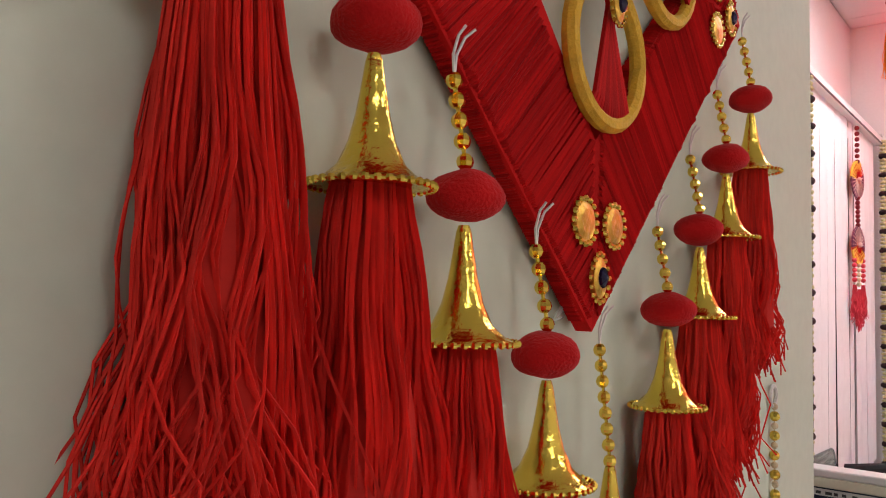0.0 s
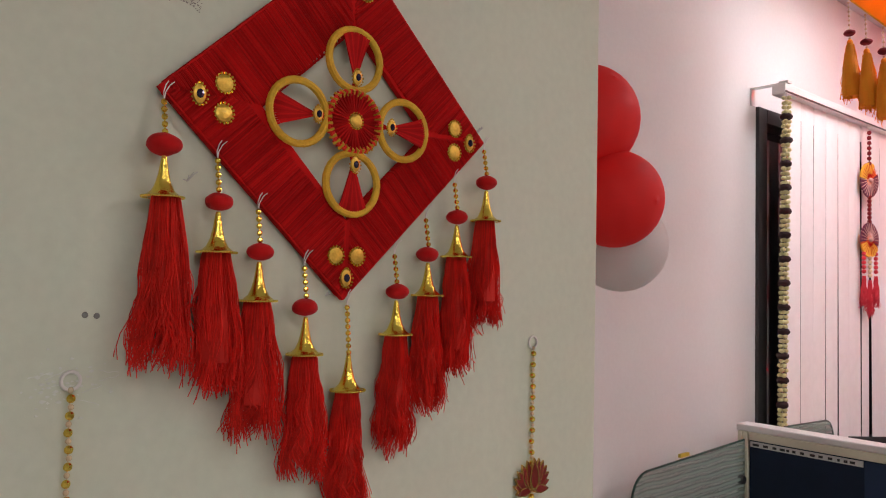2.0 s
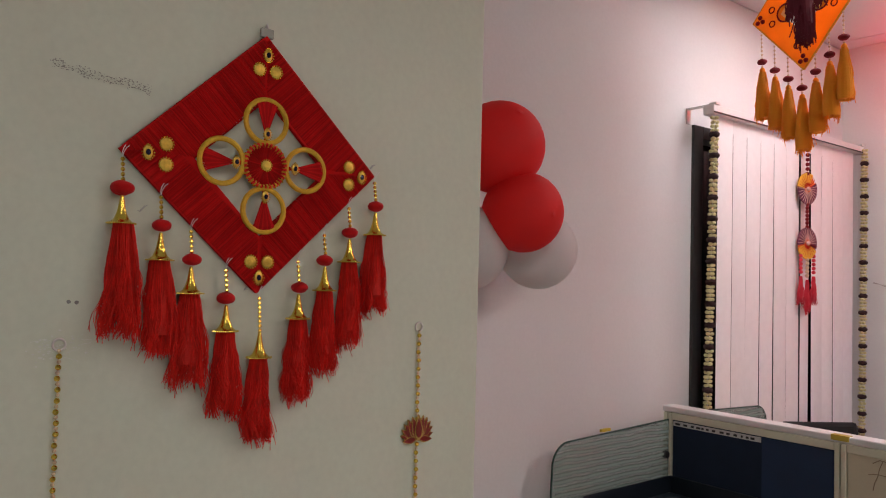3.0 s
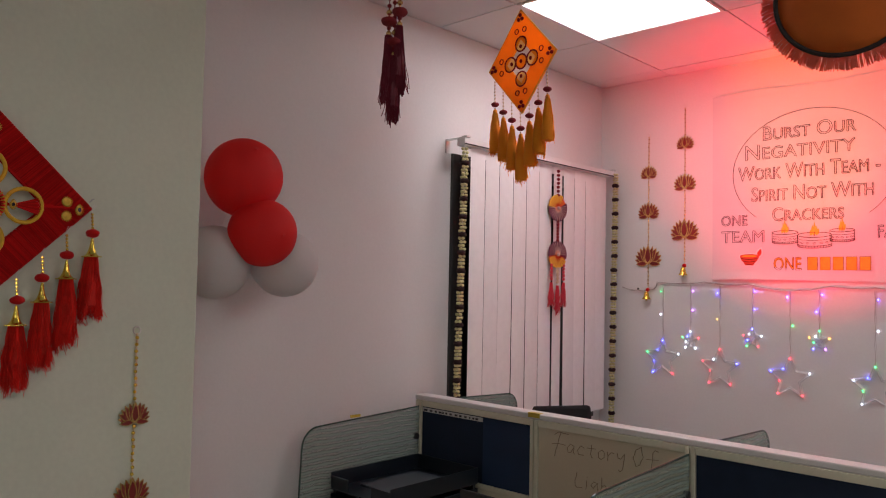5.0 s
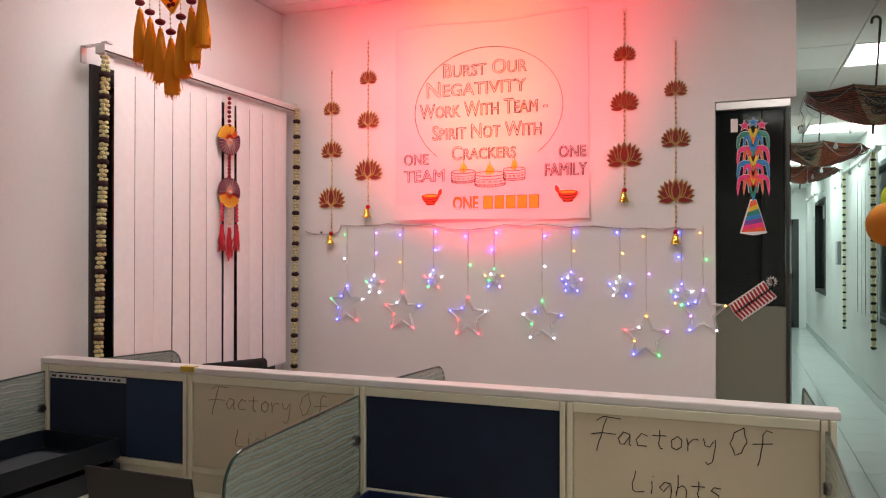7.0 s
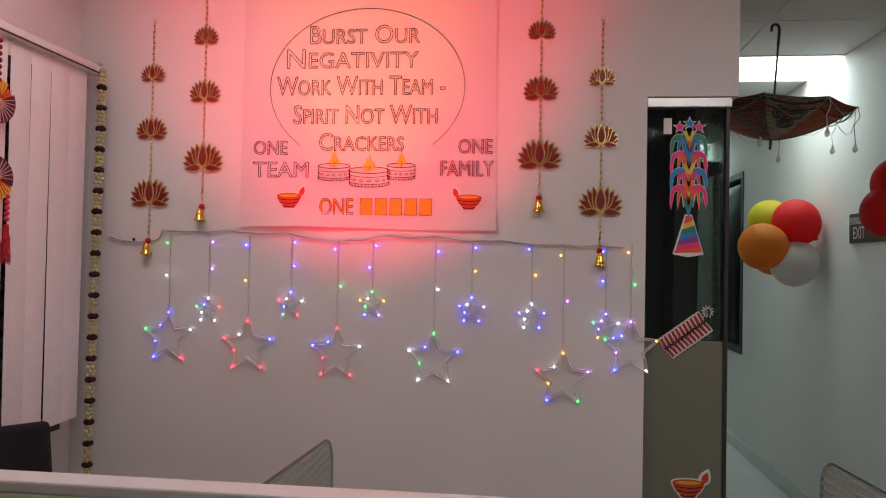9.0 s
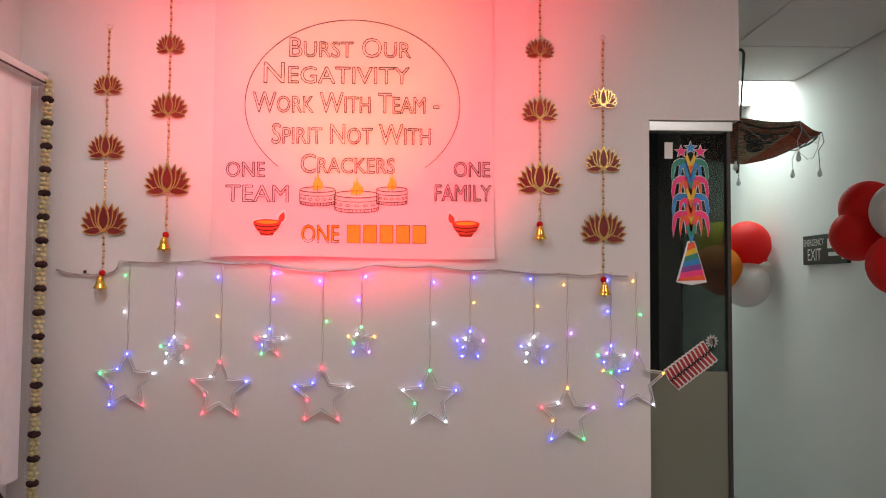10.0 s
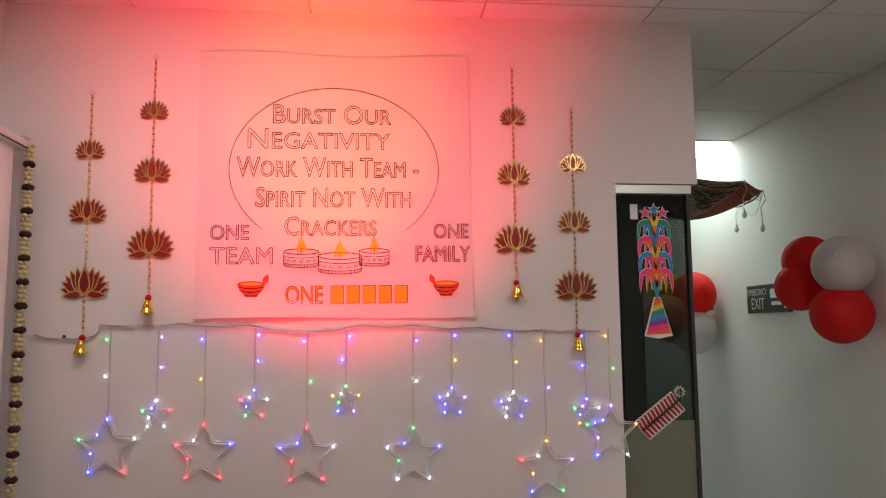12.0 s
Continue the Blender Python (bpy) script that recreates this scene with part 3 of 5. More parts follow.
for du, dz in ((0, 1), (1, 0), (0, -1), (-1, 0)):
    cu, cz = 0.077 * du, 0.077 * dz
    rg = part("ring", ring(bmesh.new(), cu, cz, 0.0140, 0.0375, 0.0047), MUSTARD, toran, "mustard yarn-wrapped ring")
    bm = bmesh.new()
    for k in range(-7, 8):
        a = math.atan2(dz, du) + k * 0.084
        tube(bm, [(0.0145, 0.040 * du + 0.0006 * k * dz, 0.040 * dz - 0.0006 * k * du), (0.0165, cu + 0.030 * math.cos(a), cz + 0.030 * math.sin(a)), (0.0160, cu + 0.0355 * math.cos(a), cz + 0.0355 * math.sin(a))], 0.0016, 4)
    part("fan_threads", bm, RED_YARN, rg)
    medal(toran, 0.054 * du, 0.054 * dz, 0.0198, 0.008, True, 1.35)
medal(toran, 0, 0, 0.0190, 0.010, False)
for du, dz in ((0, 1), (1, 0), (0, -1), (-1, 0)):
    low = -0.0045 if dz < 0 else 0.0
    pu, pz = 0.168 * du + low, 0.166 * dz
    for s in (-1, 1):
        medal(toran, pu + s * 0.0155 * dz, pz + s * 0.0165 * du, 0.0125, 0.0112, False)
    medal(toran, 0.196 * du + low, 0.193 * dz, 0.0125, 0.0098, True, 1.25)
HANG = ((-0.233, -0.003), (-0.173, -0.057), (-0.123, -0.109), (-0.062, -0.171), (-0.001, -0.217), (0.070, -0.152), (0.121, -0.102), (0.171, -0.049), (0.226, 0.004))
for k, (u, z) in enumerate(HANG):
    d = part("tassel_drop", beads(bmesh.new(), (0.012, u, z - 0.012), (0.018, u, z - (0.066 if k == 4 else 0.044)), 0.0034, 0.0072), GOLD, toran)
    bm = bmesh.new()
    for s in (-1, 1):
        tube(bm, [(0.012, u, z - 0.010), (0.012, u + 0.001 * s, z - 0.002), (0.013, u + 0.003 + s * 0.002, z + 0.006), (0.015, u + 0.006 + s * 0.003, z + 0.010)], 0.0006, 4)
    part("knot", bm, THREAD, d, "white thread knot")
    zb = z - 0.068
    if k != 4:
        smooth(part("pom_pom", pom(bmesh.new(), (0.018, u + rng.uniform(-0.002, 0.002), z - 0.057), 0.0178 if k == 0 else 0.0152, 0.66), RED_FELT, d))
    bell = bmesh.new()
    trumpet(bell, (0.018, u, zb), 0.044, 0.0208)
    cap = smooth(part("bell_cap", bell, HAMMERED, d, "gold flared cap"))
    bm = bmesh.new()
    for j in range(36):
        a = j * math.tau / 36
        ball(bm, (0.018 + 0.0208 * math.cos(a), u + 0.0208 * math.sin(a), zb - 0.0435), 0.0014, u=5, v=4)
    part("beaded_rim", bm, GOLD, d)
    part("tassel", hank(bmesh.new(), rng, (0.018, u + (0.004 if k == 0 else 0) + rng.uniform(-0.001, 0.001), zb - 0.042), 0.178 if k == 0 else 0.157 + rng.uniform(-0.008, 0.014), 0.0155, 0.027 if k == 0 else 0.028 if k in (1, 2) else 0.025, 360, 0.00055, 1.8 if k == 0 else 1.1), RED_SILK, d, "red silk thread tassel")

# marks on the column wall
bm = bmesh.new()
for k in range(420):
    u = rng.uniform(0, 1)
    w = rng.uniform(-1, 1)
    if abs(w) > 0.4 + 0.6 * noise.noise(Vector((u * 7, w, 0))) + 0.3:
        continue
    y0, z0 = 0.140 + 0.146 * u, 1.838 - 0.012 * u + 0.010 * w - 0.006 * (u - 0.5)
    r = rng.uniform(0.0004, 0.0011)
    box(bm, COL_X, COL_X + 0.0005, y0 - r, y0 + r, z0 - r * 0.6, z0 + r * 0.6)
tagged(mesh_object("tape_residue", bm, mat("tape_glue", (0.28, 0.27, 0.23), 0.8)), "speckled grey tape residue on the column wall", "stain", kind="stuff")
bm = bmesh.new()
for k in range(150):
    y0, z0 = rng.gauss(0.272, 0.007), rng.gauss(1.496, 0.0075)
    q = rng.uniform(0.0004, 0.0012)
    box(bm, COL_X, COL_X + 0.0005, y0 - q, y0 + q, z0 - q * 0.7, z0 + q * 0.7)
tagged(mesh_object("glue_smudge", bm, mat("brown_glue", (0.24, 0.20, 0.14), 0.8)), "brown speckled glue smudge on the column wall", "stain", kind="stuff")
FLAKE = mat("peeled_paint", (0.66, 0.67, 0.60), 0.8, vary=0.2, scale=90)
bm = bmesh.new()
for k in range(60):
    y0, z0, q = rng.gauss(0.160, 0.020), rng.gauss(1.418, 0.012), rng.uniform(0.0008, 0.0034)
    turn = rng.uniform(0, 6)
    flat(bm, [(y0 + q * rng.uniform(0.5, 1.2) * math.cos(turn + i * math.tau / 6), z0 + 0.6 * q * rng.uniform(0.5, 1.2) * math.sin(turn + i * math.tau / 6)) for i in range(6)], COL_X, COL_X + rng.uniform(0.0004, 0.0016))
for k in range(7):
    y0, z0, a = rng.uniform(0.125, 0.205), rng.uniform(1.400, 1.432), rng.uniform(-0.6, 0.6)
    tube(bm, [(COL_X + 0.001, y0 + 0.005 * i * math.cos(a), z0 + 0.004 * i * math.sin(a) + rng.uniform(-0.001, 0.001)) for i in range(5)], 0.0005, 4)
tagged(mesh_object("paint_flakes", bm, FLAKE), "peeled paint flakes and cracks round the stick-on hook", "paint flakes", kind="stuff")
SCRAP = glass("clear_tape_scrap", (0.75, 0.76, 0.70), 0.15, 0.35)
for y0, z0, tilt in ((0.276, 1.629, 0.5), (0.452, 1.507, -0.8), (0.700, 1.742, 0.2)):
    bm = bmesh.new()
    for i in range(4):
        a = tilt + 0.5 * i
        tube(bm, [(COL_X + 0.002, y0, z0), (COL_X + 0.004, y0 + 0.006 * math.cos(a), z0 + 0.007 * math.sin(a + 1)), (COL_X + 0.003, y0 + 0.012 * math.cos(a), z0 + 0.011 * math.sin(a + 1))], 0.0007, 4)
    tagged(mesh_object("tape_scrap", bm, SCRAP), "scrap of clear adhesive film on the column wall", "tape", "clear film scraps")
for y0, z0 in ((0.179, 1.487), (0.190, 1.486)):
    bm = lathe(bmesh.new(), [(0.0026, -0.001), (0.0031, 0.0005), (0.002, 0.0008)], n=9, m=Matrix.Translation((COL_X, y0, z0)) @ Matrix.Rotation(radians(90), 4, "Y"))
    tagged(mesh_object("nail_hole", bm, mat("plaster_hole", (0.22, 0.21, 0.19), 0.9)), "small chipped nail hole in the painted wall", "hole", "nail holes in the column")


# ---- lotus strings ----
def petal(w, h, angle, base, n=9):
    """Outline of a pointed petal from a base point, leaning by angle."""
    pts = []
    for k in range(n + 1):
        f = k / n
        pts.append((w / 2 * math.sin(math.pi * f ** 0.75) ** 0.85 if 0 < f < 1 else 0.0, h * f))
    pts = pts + [(-u, z) for u, z in pts[-2:0:-1]]
    c, s = math.cos(angle), math.sin(angle)
    return [(base[0] + u * c + z * s, base[1] - u * s + z * c) for u, z in pts]


LOTUS_CACHE = {}


def petal_mesh(pts, x0, x1, material):
    bm = bmesh.new()
    flat(bm, pts, x0, x1)
    bmesh.ops.recalc_face_normals(bm, faces=bm.faces)
    data = bpy.data.meshes.new("petal")
    bm.to_mesh(data)
    bm.free()
    data.materials.append(material)
    return data


def lotus(parent, z, size):
    """A cut-out lotus of that width: gold-edged petals with red inlays, facing local x."""
    s = size
    if size not in LOTUS_CACHE:
        made = [("lotus", petal_mesh(petal(0.27 * s, 0.70 * s, 0, (0, -0.30 * s)), 0.006, 0.0092, GOLD_LEAF)),
                ("inlay", petal_mesh(petal(0.19 * s, 0.52 * s, 0, (0, -0.22 * s)), 0.007, 0.0100, LOTUS_RED))]
        rows = [(96, 0.46, 0.17, 0.0020), (76, 0.52, 0.20, 0.0), (58, 0.57, 0.21, 0.0008), (42, 0.61, 0.21, 0.0014), (27, 0.65, 0.20, 0.0022), (13, 0.67, 0.19, 0.0032)]
        for deg, h, w, x in rows:
            for side in (-1, 1):
                a = radians(deg) * side
                base = (0.03 * s * side, -0.30 * s + 0.05 * s * (deg / 90))
                x += 0.0002
                made.append(("petal", petal_mesh(petal(w * s * 1.12, h * s, a, base), x, x + 0.0035, GOLD_LEAF)))
                made.append(("inlay", petal_mesh(petal(w * s * 0.80, h * s * 0.84, a, (base[0] + math.sin(a) * h * s * 0.08, base[1] + math.cos(a) * h * s * 0.08)), x + 0.001, x + 0.0042, LOTUS_RED)))
        LOTUS_CACHE[size] = made
    root = None
    for name, data in LOTUS_CACHE[size]:
        ob = new(name, data)
        ob.parent = root if root else parent
        if root is None:
            root = ob
            ob.location = (0.002, 0, z)
            ob["label"] = "gold-edged cut-out lotus"


def lotus_string(m, z_top, lots, z_end, bell=True, bead=0.0047):
    """Lotuses on a string of gold and pearl beads; lots: (z, width) rows."""
    t = thing("lotus_string", "beaded string of red and gold lotus cut-outs on the wall", "wall hanging", "lotus strings")
    t.matrix_world = m
    g, p = bmesh.new(), bmesh.new()
    pitch = bead * (2.25 if z_top > 1.5 else 1.85)
    n = int((z_top - z_end) / pitch)
    for k in range(n):
        ball(g if k % 2 else p, (0.004, 0.0008 * math.sin(k), z_top - pitch * k), bead if k % 2 or z_top > 1.5 else bead * 0.68, u=8, v=6)
    tube(p, [(0.004, 0, z_top), (0.004, 0, z_end)], 0.0008, 4)
    s = part("bead_string", p, PEARL, t)
    part("gold_bead_strand", g, GOLD_LEAF if z_top > 1.5 else GOLD, s)["kind"] = "stuff"
    for z, w in lots:
        lotus(t, z, w)
    part("hook", tube(bmesh.new(), [(0.003, bead * 2 * math.cos(a / 14 * math.tau), z_top + bead * 2 + bead * 2 * math.sin(a / 14 * math.tau)) for a in range(14)], 0.0018, 6, True), THREAD, t, "clear stick-on hook")
    if z_top == 2.36:
        tape = bmesh.new()
        flat(tape, [(0.008, z_top - 0.004), (0.034, z_top + 0.004), (0.030, z_top + 0.022), (0.006, z_top + 0.016)], 0.0005, 0.0012)
        flat(tape, [(0.012, z_top + 0.020), (0.026, z_top + 0.014), (0.034, z_top + 0.038), (0.018, z_top + 0.034)], 0.0013, 0.0020)
        part("tape", tape, TAPE, t, "crumpled clear tape")
    if bell:
        smooth(part("bead", ball(bmesh.new(), (0.008, 0, z_end - 0.006), 0.011), RED_FELT, t, "red bead"))
        bm = lathe(bmesh.new(), [(0.003, 0.0), (0.009, -0.004), (0.0125, -0.012), (0.0145, -0.024), (0.018, -0.034), (0.0225, -0.040), (0.0225, -0.043), (0.018, -0.043)], (0.022, 0, z_end - 0.014), 18)
        smooth(part("bell", bm, GOLD, t, "small brass bell"))
        part("clapper", ball(bmesh.new(), (0.022, 0, z_end - 0.060), 0.005), GOLD, t)
    return t


NORTH = -90       # local x faces the room from the north wall
SIZES = (0.094, 0.118, 0.148)
for x, top, zs, end in ((-0.432, 2.38, (2.19, 1.98, 1.735), 1.56), (-0.225, 2.51, (2.33, 2.12, 1.87), 1.69), (1.027, 2.51, (2.33, 2.12, 1.885), 1.735), (1.242, 2.36, (2.16, 1.95, 1.72), 1.55)):
    lotus_string(pose(x, N, 0, 0, 0, NORTH), top, list(zip(zs, SIZES)), end)
lotus_string(pose(COL_X, 0.168, 0), 1.415, [(1.06, 0.085), (0.89, 0.10)], 0.75, bead=0.0044)
lotus_string(pose(COL_X, 0.826, 0), 1.428, [(1.233, 0.074), (1.045, 0.087), (0.85, 0.10)], 0.70, bead=0.0045)
# ---- poster ----
PAPER = mat("poster_paper", (0.66, 0.63, 0.64), 0.6, vary=0.02, scale=3, bump=0.05, bump_scale=60)
INK = mat("black_marker", (0.010, 0.008, 0.012), 0.8, spec=0.15)
BROWN_INK = mat("brown_marker", (0.060, 0.016, 0.012), 0.8, spec=0.15)
YELLOW = mat("yellow_marker", (0.72, 0.42, 0.02), 0.6, vary=0.15, scale=60)
FLAME = mat("flame_crayon", (0.80, 0.50, 0.04), 0.6, vary=0.2, scale=90)
CLAY = mat("clay_red_card", (0.55, 0.06, 0.02), 0.5, vary=0.15, scale=60)
CARD = mat("white_card", (0.75, 0.74, 0.72), 0.6)
poster = thing("poster", "large white paper poster with hand-drawn outlined slogan", "poster", at=(0.0113, N - 0.001, 0))
poster.scale = (0.991, 1, 1)
bm = bmesh.new()
nu, nv = 24, 24
grid = []
for j in range(nv + 1):
    row = []
    for i in range(nu + 1):
        u, v = i / nu, j / nv
        curl = 0.012 * max(0, 1 - v * 9) ** 2 * (0.7 + 0.5 * math.sin(u * 7)) + 0.004 * max(0, (v - 0.93) * 14) ** 2 * (0.5 + 0.5 * math.sin(u * 9))
        row.append(bm.verts.new((-0.088 + 0.952 * u + 0.008 * (1 - v) * u, -0.003 - curl - 0.0012 * math.sin(u * 13) * math.sin(v * 9), 1.612 + 0.93 * v + 0.006 * math.sin(u * 8) * (v > 0.9) + 0.004 * math.sin(u * 6) * (v < 0.1))))
    grid.append(row)
for j in range(nv):
    for i in range(nu):
        bm.faces.new((grid[j][i], grid[j][i + 1], grid[j + 1][i + 1], grid[j + 1][i]))
bmesh.ops.recalc_face_normals(bm, faces=bm.faces)
shell = bmesh.ops.duplicate(bm, geom=bm.faces[:])
back = [g for g in shell["geom"] if isinstance(g, bmesh.types.BMFace)]
bmesh.ops.reverse_faces(bm, faces=back)
bmesh.ops.translate(bm, verts=list({v for f in back for v in f.verts}), vec=(0, 0.0006, 0))
part("sheet", bm, PAPER, poster)


def lettering(body, box4, parent, material, name, m, hollow=0.0, small_caps=False, bold=0.0):
    """Words with the built-in font, fitted to (u0, u1, z0, cap height); drawn as outlines where hollow gives a stroke radius."""
    cu = bpy.data.curves.new("lettering", "FONT")
    cu.body = body
    if small_caps:
        for k, c in enumerate(body):
            cu.body_format[k].use_small_caps = True
        cu.small_caps_scale = 0.80
    cu.fill_mode = "NONE" if hollow else "FRONT"
    cu.resolution_u = 3
    cu.offset = bold
    tmp = new("lettering", cu)
    bpy.context.view_layer.update()
    deps = bpy.context.evaluated_depsgraph_get()
    data = bpy.data.meshes.new_from_object(tmp.evaluated_get(deps))
    bpy.data.objects.remove(tmp)
    xs = [v.co.x for v in data.vertices]
    ys = [v.co.y for v in data.vertices]
    u0, u1, z0, h = box4
    sx, sy = (u1 - u0) / (max(xs) - min(xs)), h / (max(ys) - max(0.0, min(ys)) if max(ys) > 0 else 1)
    lo = min(xs)
    for v in data.vertices:
        v.co = m @ Vector((u0 + (v.co.x - lo) * sx, z0 + v.co.y * sy, 0))
    bm = bmesh.new()
    bm.from_mesh(data)
    bpy.data.meshes.remove(data)
    axis = m.to_3x3().col[0]
    free, groups = set(bm.verts), []
    while free:
        todo, island = [free.pop()], []
        while todo:
            v = todo.pop()
            island.append(v)
            for e in v.link_edges:
                w = e.other_vert(v)
                if w in free:
                    free.discard(w)
                    todo.append(w)
        along = [axis.dot(v.co) for v in island]
        groups.append([min(along), max(along), island])
    groups.sort(key=lambda g: g[0])
    glyphs = []
    for g in groups:
        if glyphs and g[0] < glyphs[-1][1] - 0.3 * (g[1] - g[0]):
            glyphs[-1][1] = max(glyphs[-1][1], g[1])
            glyphs[-1][2] += g[2]
        else:
            glyphs.append(g)
    for lo, hi, verts in glyphs:
        out = bmesh.new()
        if hollow:
            for e in {e for v in verts for e in v.link_edges}:
                tube(out, [e.verts[0].co, e.verts[1].co], hollow, 4)
        else:
            copy = {v: out.verts.new(v.co) for v in verts}
            for f in {f for v in verts for f in v.link_faces}:
                out.faces.new([copy[v] for v in f.verts])
        part(name, out, material, parent)
    bm.free()


POSTER_M = Matrix(((1, 0, 0, 0), (0, 0, -1, -0.0052), (0, 1, 0, 0), (0, 0, 0, 1)))
ST = 0.0012
for body, b4, caps in (("Burst Our", (0.168, 0.582, 2.292, 0.066), True), ("Negativity", (0.082, 0.578, 2.202, 0.070), True), ("Work With Team -", (0.045, 0.680, 2.102, 0.068), True),
                       ("Spirit Not With", (0.112, 0.652, 1.996, 0.068), True), ("Crackers", (0.212, 0.530, 1.897, 0.064), True), ("ONE", (-0.040, 0.090, 1.882, 0.050), False),
                       ("TEAM", (-0.040, 0.172, 1.798, 0.056), False), ("ONE", (0.732, 0.855, 1.888, 0.050), False), ("FAMILY", (0.668, 0.860, 1.806, 0.054), False)):
    lettering(body, b4, poster, INK, "letter", POSTER_M, hollow=ST, small_caps=caps, bold=0.026)
lettering("ONE", (0.218, 0.345, 1.662, 0.060), poster, YELLOW, "letter", POSTER_M, bold=0.02)
lettering("ONE", (0.218, 0.345, 1.662, 0.060), poster, INK, "letter", Matrix.Translation((0, -0.0008, 0)) @ POSTER_M, hollow=0.0010, bold=0.02)
for k in range(5):
    x0 = 0.372 + 0.0555 * k
    blk = part("name_block", boxes((x0, x0 + 0.044, -0.0058, -0.0050, 1.662, 1.722)), YELLOW, poster, "yellow block shape")
    part("block_outline", tube(bmesh.new(), [(x0, -0.006, 1.662), (x0 + 0.044, -0.006, 1.662), (x0 + 0.044, -0.006, 1.722), (x0, -0.006, 1.722)], 0.0010, 4, True), INK, blk)
arc = bmesh.new()
tube(arc, [(0.385 + 0.366 * math.sin(a), -0.0055, 2.130 + 0.290 * math.cos(a)) for a in (radians(-137 + 274 * k / 60) for k in range(61))], 0.0010, 4)
part("oval_line", arc, INK, poster)
for cx, cz, w, h in ((0.270, 1.795, 0.060, 0.045), (0.522, 1.798, 0.052, 0.045), (0.403, 1.775, 0.075, 0.050)):
    bm = bmesh.new()
    for zc in (cz + h, cz + h * 0.72, cz + h * 0.2, cz):
        full = zc == cz + h
        tube(bm, [(cx + w * math.cos(a), -0.0056, zc + 0.16 * w * math.sin(a)) for a in (math.tau * k / 20 * (1 if full else 0.5) + (0 if full else math.pi) for k in range(20 if full else 21))], 0.0011, 4, full)
    for s in (-1, 1):
        tube(bm, [(cx + s * w, -0.0056, cz), (cx + s * w, -0.0056, cz + h)], 0.0011, 4)
    for k in range(17):
        a = math.pi + math.pi * (k + 0.5) / 17
        u, zz = cx + w * math.cos(a), 0.16 * w * math.sin(a)
        tube(bm, [(u, -0.0056, cz + zz), (u, -0.0056, cz + h * 0.2 + zz)], 0.0009, 4)
    d = part("candle_drawing", bm, BROWN_INK, poster, "brown-lined candle drawing")
    bm = bmesh.new()
    for k in range(7):
        a = math.pi + math.pi * (k + 0.8) / 7.6
        u, zz = cx + w * math.cos(a), cz + h * 0.46 + 0.16 * w * math.sin(a)
        rx, rz = 0.075 * w * (0.4 + abs(math.sin(a))), 0.0036
        tube(bm, [(u + rx * math.cos(q), -0.0056, zz + rz * math.sin(q)) for q in (math.tau * i / 8 for i in range(8))], 0.0008, 4, True)
    part("chain_band", bm, BROWN_INK, d)
    for k in range(9):
        f = (k - 4) / 4
        tall = 0.062 * (1 - 0.55 * abs(f)) * (1.0 if k % 2 == 0 else 0.78)
        foot = cz + h - 0.004 + 0.003 * (k % 3)
        bm = bmesh.new()
        flat(bm, petal(w * 0.13, tall, radians(5 * f), (cx + f * w * 0.20, foot)), 0, 0.0006 + 0.0002 * (k % 3))
        bmesh.ops.transform(bm, matrix=Matrix(((0, 1, 0, 0), (-1, 0, 0, -0.0052), (0, 0, 1, 0), (0, 0, 0, 1))), verts=bm.verts)
        part("flame_stroke", bm, FLAME, d, "yellow flame stroke")
    part("wick", tube(bmesh.new(), [(cx, -0.0064, cz + h - 0.006), (cx + 0.001, -0.0064, cz + h + 0.016)], 0.0011, 4), BROWN_INK, d)


def diya(name, m, s):
    """A paper lamp cut-out: bowl, rim bands and flame on a white backing, facing local x."""
    t = thing(name, "red and orange paper oil-lamp cut-out", "paper cut-out", "paper oil-lamp cut-outs")
    t.matrix_world = m
    rim = [(0.052 * math.cos(a), 0.016 + 0.011 * math.sin(a)) for a in (math.pi * k / 8 for k in range(9))]
    low = [(-0.050, 0.008), (-0.042, -0.008), (-0.028, -0.022), (-0.022, -0.034), (0.022, -0.034), (0.028, -0.022), (0.042, -0.008), (0.050, 0.008)]
    bowl = rim + low
    bm = bmesh.new()
    flat(bm, [(u * s * 1.10, z * s * 1.16) for u, z in bowl], 0.0, 0.0016)
    flat(bm, petal(0.040 * s, 0.060 * s, radians(20), (0.044 * s, 0.008 * s)), 0.0, 0.0018)
    part("backing", bm, CARD, t, "white card border")
    bm = bmesh.new()
    flat(bm, [(u * s, z * s) for u, z in bowl], 0.0018, 0.0030)
    b = part("bowl", bm, CLAY, t, "clay red bowl")
    bm = bmesh.new()
    for z, w in ((0.004, 0.046), (-0.010, 0.038), (-0.024, 0.026)):
        tube(bm, [(0.0030, u * w * s, (z + 0.006 * (u * u - 1)) * s) for u in (-1, -0.5, 0, 0.5, 1)], 0.0018 * s, 4)
    part("band", bm, INK, b, "dark bands")
    bm = bmesh.new()
    flat(bm, [(0.040 * s * math.cos(a), (0.016 + 0.006 * math.sin(a)) * s) for a in (math.tau * k / 16 for k in range(16))], 0.0030, 0.0036)
    part("oil", bm, YELLOW, b, "orange rim inside")
    bm = bmesh.new()
    flat(bm, petal(0.022 * s, 0.040 * s, radians(20), (0.048 * s, 0.016 * s)), 0.0018, 0.0030)
    part("flame", bm, CLAY, t)
    return t


diya("paper_diya", pose(0.112, N - 0.006, 1.715, 0, 0, NORTH), 0.9)
d2 = diya("paper_diya", pose(0.778, N - 0.006, 1.715, 0, 0, NORTH), 0.9)
d2.scale = (1, -1, 1)

